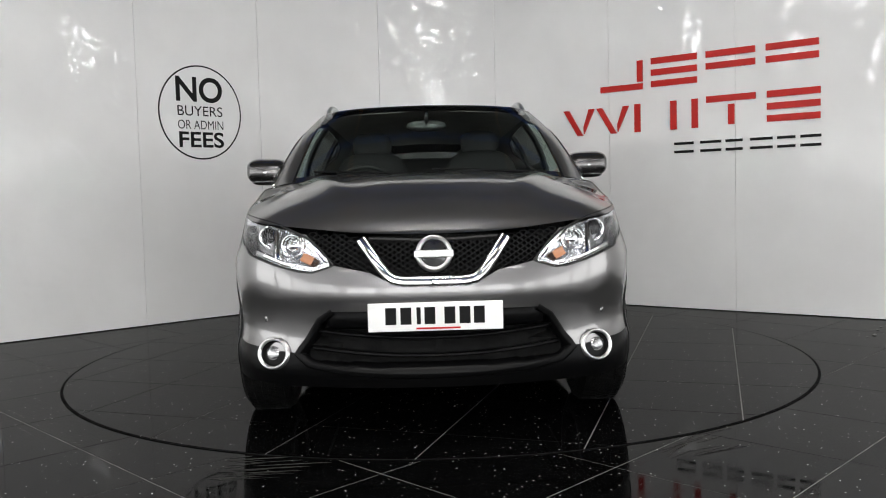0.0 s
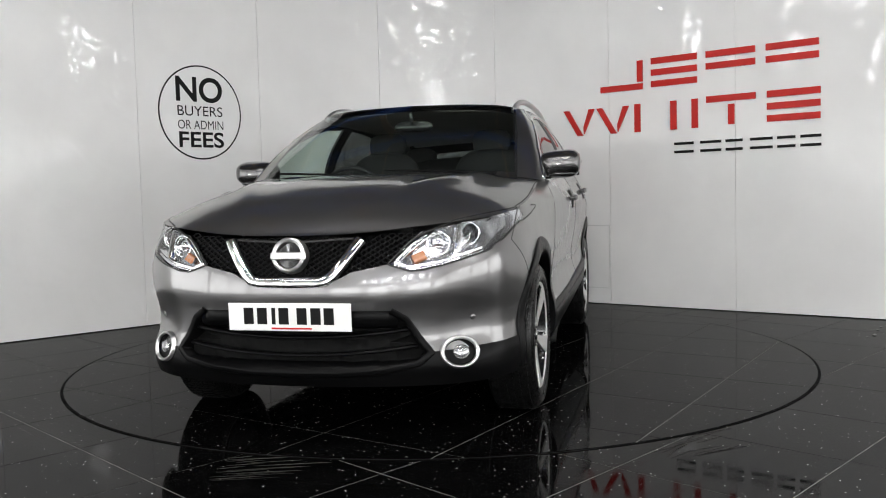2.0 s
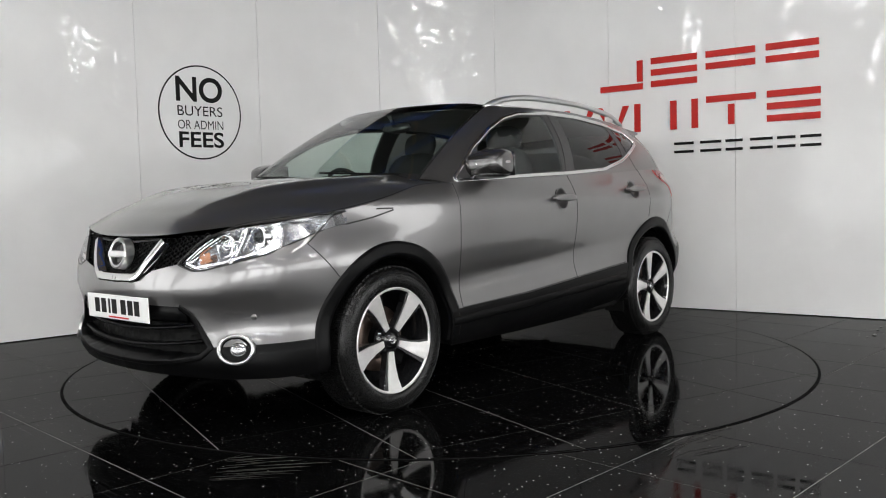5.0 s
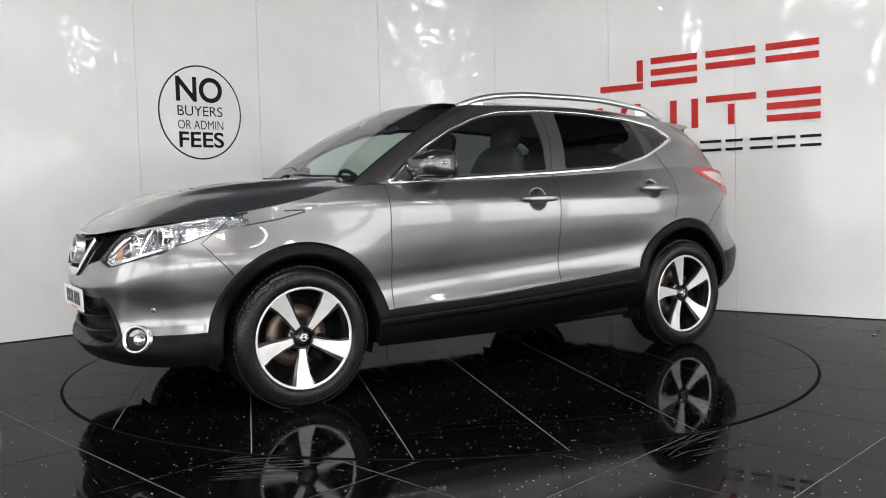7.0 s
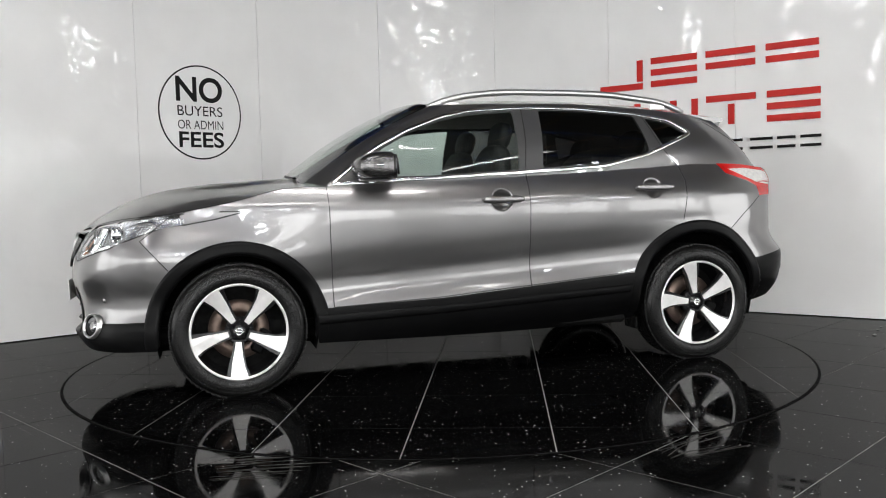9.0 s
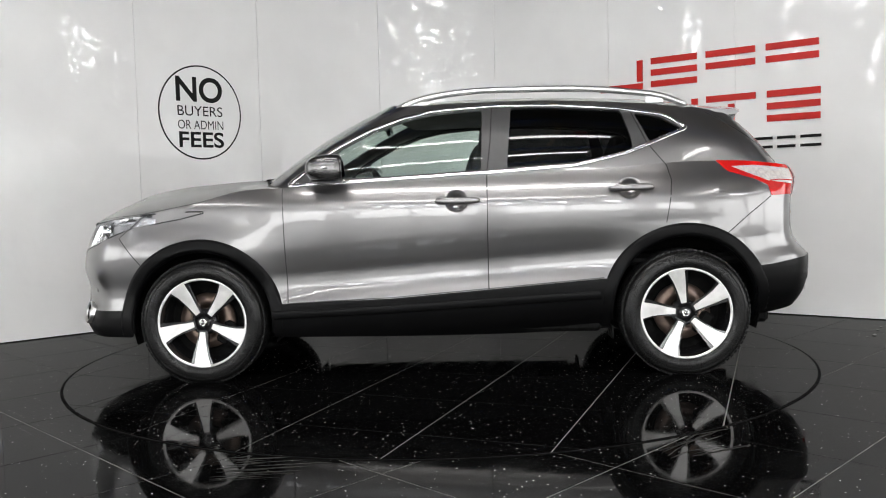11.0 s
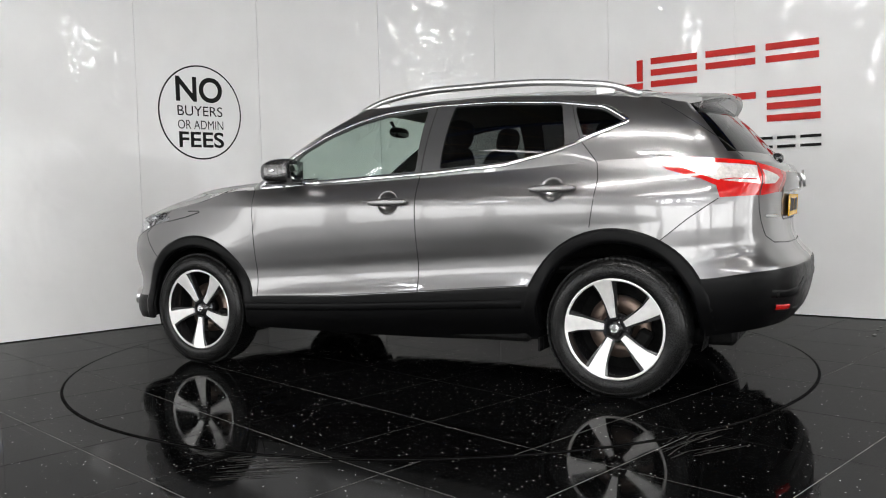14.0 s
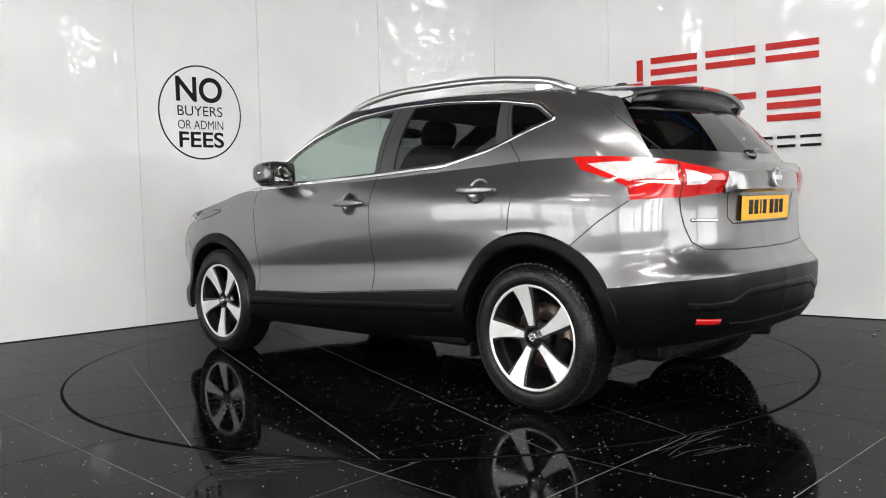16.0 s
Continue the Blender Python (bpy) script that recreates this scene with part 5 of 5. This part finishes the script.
for sy, df, dr in ((1, doors_f[0], doors_r[0]), (-1, doors_f[1], doors_r[1])):
    handle(df, *HANDLES[0], sy)
    handle(dr, *HANDLES[1], sy)
    mr = new("door_mirror")
    mr.parent = car
    tagged(mr, "grey door mirror with a chrome-edged indicator strip")
    fl = Matrix.Diagonal((1, sy, 1, 1))
    def put(name, bm, mat, label=""):
        if sy < 0:
            bmn = flipped(bm)
            bm.free()
            bm = bmn
        return part(name, bm, mat, mr, label)
    bm = bmesh.new()
    ellipsoid(bm, (0.0, 0.0, 0.0), (0.115, 0.112, 0.077), 3.6, 32, 18)
    for v in bm.verts:  # taper towards the nose, cut flat at the glass
        if v.co.x < -0.07:
            v.co.x = -0.07 + (v.co.x + 0.07) * 0.15
        k = 1 - 0.35 * max(0, v.co.x / 0.115) ** 1.5
        v.co.z *= k
        v.co.z += 0.006 * (v.co.y / 0.118)
    bmesh.ops.transform(bm, matrix=Matrix.Translation((0.60, 0.900, 1.160)) @ pose(0, 0, 0, 0, 0, 8), verts=bm.verts)
    # cap colour is darkened to carry the dark surroundings it reflects
    put("mirror_cap", bm, CAP_SHADED, "mirror cap, body grey darkened for its dim reflections")
    bm = bmesh.new()
    ellipsoid(bm, (0.60, 0.895, 1.105), (0.095, 0.10, 0.022), 2.6, 24, 10)
    tube(bm, [(0.66, 0.76, 1.08), (0.64, 0.84, 1.095), (0.62, 0.90, 1.115)], 0.045, 0.02)
    put("mirror_foot", bm, GLOSS_BLACK, "black mirror arm")
    bm = bmesh.new()
    tube(bm, [(0.712, 0.895, 1.155), (0.695, 0.957, 1.160), (0.655, 1.002, 1.165), (0.58, 1.013, 1.168)], 0.007, 0.009)
    put("mirror_indicator", bm, CHROME)
    bm = bmesh.new()
    box(bm, (0, 0, 0), (0.012, 0.20, 0.124), 0.004)
    bmesh.ops.transform(bm, matrix=pose(0.524, 0.900, 1.160, 0, 0, 8), verts=bm.verts)
    put("mirror_rim", bm, GLOSS_BLACK, "black mirror housing rim")
    bm = bmesh.new()
    box(bm, (0, 0, 0), (0.004, 0.165, 0.086), 0.002)
    bmesh.ops.transform(bm, matrix=pose(0.513, 0.900, 1.160, 0, 6, 14), verts=bm.verts)
    put("mirror_glass", bm, CHROME, "mirror glass")

    bm = bmesh.new()
    rail = curve([-1.40, -1.30, -1.05, -0.5, -0.15, 0.05, 0.17, 0.24], [1.478, 1.522, 1.566, 1.592, 1.587, 1.562, 1.530, 1.498])
    tube(bm, [(x, sy * (0.604 - 0.014 * abs(x + 0.5)), float(rail(x))) for x in np.linspace(0.235, -1.395, 36)], 0.017, 0.018, 10)
    rr = part("roof_rail", bm, SATIN, car, "satin silver roof rail")
    for x in (0.10, -1.22):
        bm = bmesh.new()
        box(bm, (x, sy * 0.595, float(rail(x)) - 0.030), (0.10, 0.014, 0.036), 0.004)
        part("rail_foot", bm, SATIN, rr, smooth=False)
    bm = bmesh.new()
    box(bm, (-0.93, sy * 0.78, 0.235), (0.012, 0.14, 0.07), 0.003)
    part("mud_flap", bm, DARK, car, smooth=False)

# --- rear end ---
clear_poly = [(-1.585, 1.122), (-1.72, 1.127), (-1.87, 1.113), (-1.948, 1.103), (-1.966, 1.02), (-1.873, 1.029), (-1.788, 1.040), (-1.70, 1.074)]
for sy in (1, -1):
    tl = new("tail_light")
    tl.parent = car
    tagged(tl, "red tail light with a clear centre band")
    t = tail.copy()
    inner = cut(t, clear_poly, "y")
    inner2 = cut(t, [(0.63, 1.086), (0.528, 1.060), (0.50, 1.046), (0.54, 1.020), (0.63, 1.017)], "x", lambda c: c.x < -1.93)
    for nm, b, mat, up in (("red_lens", t, RED_LENS, 0.005), ("clear_lens", inner, CLEAR_LAMP, 0.003), ("inner_clear_lens", inner2, CLEAR_LAMP, 0.003)):
        if len(b.faces) == 0:
            continue
        b = rimmed(shift(b, up), 0.014)
        part(nm, b if sy > 0 else flipped(b), mat, tl)
    b = ribbon([(-1.80, 1.040), (-1.86, 1.045), (-1.95, 1.040)], "y", 0.006, 0.008, step=0.03)
    part("red_light_line", b if sy > 0 else flipped(b), RED_LENS, tl)
    p = touch("-x", 0.60, 0.425)
    bm = ribbon([(0.53, 0.434), (0.60, 0.438), (0.655, 0.444)], "-x", 0.030, 0.012, step=0.03)
    part("rear_reflector", bm if sy > 0 else flipped(bm), RED_LENS, car, "red rear bumper reflector")
    p, n = touch("-x", 0.66, 0.50)
    bm = bmesh.new()
    lathe(bm, [(0.013, 0.0), (0.013, 0.009), (0.009, 0.010), (0.001, 0.0105)], 16, Matrix.Diagonal((1, sy, 1, 1)) @ Matrix.Translation(p) @ n.to_track_quat("Z", "Y").to_matrix().to_4x4())
    part("parking_sensor", bm, CLAD, car)

b = ribbon([(0.642, 1.118), (0.652, 0.965)], "-x", 0.006, 0.007, step=0.02)
both("tail_light_split", b, SEAM)
px0 = touch("-x", 0.0, 0.90)[0].x
bm = bmesh.new()
ys = np.linspace(-0.40, 0.40, 33)
prev = None
for y in ys:
    x = touch("-x", y, 1.02)[0].x
    e = 0.028 * (1 - (abs(y) / 0.40) ** 6)
    sec = [(x + 0.01, 1.085), (x - e * 0.6, 1.075), (x - e, 1.04), (x - e, 0.995), (x - e * 0.4, 0.982), (x + 0.01, 0.98)]
    ring = [bm.verts.new((a, y, c)) for a, c in sec]
    if prev:
        for k in range(5):
            bm.faces.new((prev[k], ring[k], ring[k + 1], prev[k + 1]))
    prev = ring
bmesh.ops.recalc_face_normals(bm, faces=bm.faces)
part("tailgate_garnish", sharp(bm), PAINT, car, "grey tailgate handle strip")
number_plate("rear_number_plate", PLATE_YELLOW, px0 - 0.008, 0.908, 3, False)
# dark strip stands in for the shaded edge of the unmodelled plate recess
seam([(0, 0.842), (0.30, 0.842), (0.345, 0.87), (0.36, 0.985)], "-x", 0.008)
em = Matrix.Translation((touch("-x", 0, 1.05)[0].x - 0.026, 0, 1.045)) @ Matrix.Rotation(radians(-85), 4, "Y")
bm = bmesh.new()
lathe(bm, [(0.045, 0.0), (0.044, 0.012), (0.038, 0.014), (0.033, 0.0)], 36, em)
box(bm, em @ Vector((0, 0, 0.008)), (0.010, 0.10, 0.02), 0.002)
part("rear_emblem", bm, SATIN, car, "bright ring emblem with a plain bar", smooth=False)
b = ribbon([(0.43, 0.862), (0.59, 0.866)], "-x", 0.015, 0.005, step=0.02)
part("model_badge_bar", b, CHROME, car, "plain chrome badge bar")

# lower rear diffuser
b = ribbon([(0, 0.392), (0.30, 0.396), (0.46, 0.408)], "-x", 0.04, 0.008, step=0.02)
whole_part("rear_valance_lip", b, CLAD)
b = ribbon([(0, 0.548), (0.36, 0.545), (0.46, 0.505), (0.60, 0.50), (0.70, 0.51)], "-x", 0.045, 0.009, step=0.02)
whole_part("rear_bumper_ledge", b, CLAD)

# spoiler over the rear window
bm = bmesh.new()
prev = None
for y in np.linspace(-0.575, 0.575, 45):
    k = abs(y) / 0.575
    dz = 0.016 - 0.05 * k**2.4
    dx = 0.085 * k**2.2
    sec = [(-1.40 + dx, 1.517 + dz), (-1.55 + dx, 1.502 + dz), (-1.768 + dx, 1.482 + dz), (-1.785 + dx, 1.472 + dz), (-1.772 + dx, 1.460 + dz), (-1.70 + dx, 1.452 + dz)]
    ring = [bm.verts.new((a, y, c)) for a, c in sec]
    if prev:
        for n in range(5):
            bm.faces.new((prev[n], ring[n], ring[n + 1], prev[n + 1]))
    else:
        first = ring
    prev = ring
bm.faces.new(first[::-1])
bm.faces.new(prev)
bmesh.ops.recalc_face_normals(bm, faces=bm.faces)
spoiler = part("spoiler", sharp(bm), PAINT, car, "metallic grey roof spoiler")
bm = bmesh.new()
prev = None
for y in np.linspace(-0.56, 0.56, 33):
    k = abs(y) / 0.575
    dz, dx = 0.016 - 0.05 * k**2.4, 0.085 * k**2.2
    ring = [bm.verts.new((a, y, c)) for a, c in ((-1.755 + dx, 1.459 + dz), (-1.71 + dx, 1.435 + dz), (-1.69 + dx * 0.8, 1.362 + dz), (-1.60 + dx * 0.5, 1.36 + dz))]
    if prev:
        for n in range(3):
            bm.faces.new((prev[n], ring[n], ring[n + 1], prev[n + 1]))
    prev = ring
bmesh.ops.recalc_face_normals(bm, faces=bm.faces)
part("spoiler_underside", bm, GLOSS_BLACK, spoiler, "black spoiler underside")
for sy in (1, -1):
    bm = bmesh.new()
    prism(bm, [(-1.50, 1.462), (-1.69, 1.435), (-1.665, 1.375), (-1.61, 1.345), (-1.50, 1.42)], lambda a, b, d: Vector((a, sy * (0.53 + d), b)), 0.03)
    part("side_winglet", sharp(bm), GLOSS_BLACK, spoiler, "gloss black spoiler end", smooth=False)
bm = bmesh.new()
box(bm, (-1.776, 0, 1.486), (0.022, 0.17, 0.014), 0.003)
part("brake_light", bm, RED_LENS, spoiler, "red high brake light", smooth=False)
bm = bmesh.new()
tube(bm, [(-1.965, 0.0, 1.165), (-1.945, -0.12, 1.185), (-1.90, -0.34, 1.20)], 0.014, 0.010)
ellipsoid(bm, (-1.975, 0.0, 1.155), (0.035, 0.045, 0.03), 2.2, 16, 10)
part("rear_wiper", bm, GLOSS_BLACK, car, "black rear wiper")

# --- cabin ---
bm = bmesh.new()
box(bm, (-0.4, 0, 0.62), (2.6, 1.5, 0.06), 0.02)
part("cabin_floor", bm, DARK, car, smooth=False)
for sy in (1, -1):
    bm = bmesh.new()
    for x0, x1 in ((0.80, -0.24), (-0.28, -0.88)):
        box(bm, ((x0 + x1) / 2, sy * 0.775, 0.85), (x0 - x1, 0.05, 0.44), 0.015)
    box(bm, (-1.2, sy * 0.72, 0.95), (0.6, 0.04, 0.24), 0.015)
    part("inner_door_trim", bm, DASH, car, smooth=False)
P = roof.copy()
P[:, :, 2] -= 0.035
P[:, :, 1] *= 0.97
whole_part("headliner", grid_bm(P[6:-6], (-0.4, 0, 3.0)), HEADLINER)
bm = bmesh.new()
ellipsoid(bm, (0.72, 0, 0.97), (0.30, 0.74, 0.10), 3.2, 36, 14)
ellipsoid(bm, (0.55, -0.36, 1.06), (0.14, 0.20, 0.05), 2.4, 24, 10)
part("dashboard", bm, DASH, car)


def seat(x, y, w, tilt, rear=False):
    s = new("rear_seat" if rear else "front_seat")
    s.parent = car
    tagged(s, "dark cloth seat with headrest")
    bm = bmesh.new()
    ellipsoid(bm, (x + 0.22, y, 0.74), (0.27, w, 0.09), 3.4, 24, 12)
    part("cushion", bm, CLOTH, s)
    bm = bmesh.new()
    ellipsoid(bm, (0, 0, 0), (0.075, w, 0.31), 3.2, 24, 16)
    bmesh.ops.transform(bm, matrix=Matrix.Translation((x - 0.08, y, 1.0)) @ pose(0, 0, 0, 0, -tilt, 0), verts=bm.verts)
    part("backrest", bm, CLOTH, s)
    for hy in ((0,) if not rear else (-w * 0.6, w * 0.6)):
        bm = bmesh.new()
        ellipsoid(bm, (0, 0, 0), (0.05, 0.13, 0.085), 2.8, 20, 12)
        tube(bm, [(0, -0.05, -0.15), (0, -0.05, 0)], 0.007)
        tube(bm, [(0, 0.05, -0.15), (0, 0.05, 0)], 0.007)
        bmesh.ops.transform(bm, matrix=Matrix.Translation((x - 0.18, y + hy, 1.355 if not rear else 1.30)) @ pose(0, 0, 0, 0, -tilt, 0), verts=bm.verts)
        part("headrest", bm, CLOTH, s)


seat(-0.10, 0.36, 0.25, 14)
seat(-0.10, -0.36, 0.25, 14)
seat(-0.98, 0.0, 0.62, 16, True)
bm = bmesh.new()
sm = Matrix.Translation((0.40, -0.36, 1.02)) @ pose(0, 0, 0, 0, -62, 0)
ring = [sm @ Vector((0.185 * math.cos(a), 0.185 * math.sin(a), 0)) for a in np.linspace(0, 2 * math.pi, 33)[:-1]]
tube(bm, ring, 0.014, closed=True)
box(bm, (0.41, -0.36, 1.02), (0.04, 0.12, 0.10), 0.015)
tube(bm, [sm @ Vector((0, -0.18, 0)), sm @ Vector((0, 0.18, 0))], 0.014)
part("steering_wheel", bm, DASH, car, "black steering wheel")
bm = bmesh.new()
ellipsoid(bm, (0.34, 0.0, 1.425), (0.02, 0.12, 0.035), 2.6, 20, 10)
tube(bm, [(0.36, 0, 1.43), (0.40, 0, 1.50)], 0.012)
part("interior_mirror", bm, GLOSS_BLACK, car, "black interior mirror")

# ---- motion: the turntable carries the car round ----
YAW = [(0.0, -88.9), (0.5, -91.8), (1.0, -95.4), (1.5, -99.9), (2.0, -104.4), (3.0, -113.15), (4.0, -121.8), (6.3, -141.75), (7.0, -147.8), (8.0, -156.3), (9.0, -164.8),
       (11.5, -186.65), (12.5, -194.95), (13.5, -203.35), (14.5, -211.75), (15.5, -220.05), (16.0, -224.15)]
CAR_OFF = Vector((-0.0445, -0.058, 0))


def motions():
    walk(turntable, [(t, pose(0, 0, 0, 0, 0, a)) for t, a in YAW])
    walk(car, [(t, pose(0, 0, 0, 0, 0, a) @ Matrix.Translation(CAR_OFF)) for t, a in YAW])


motions()
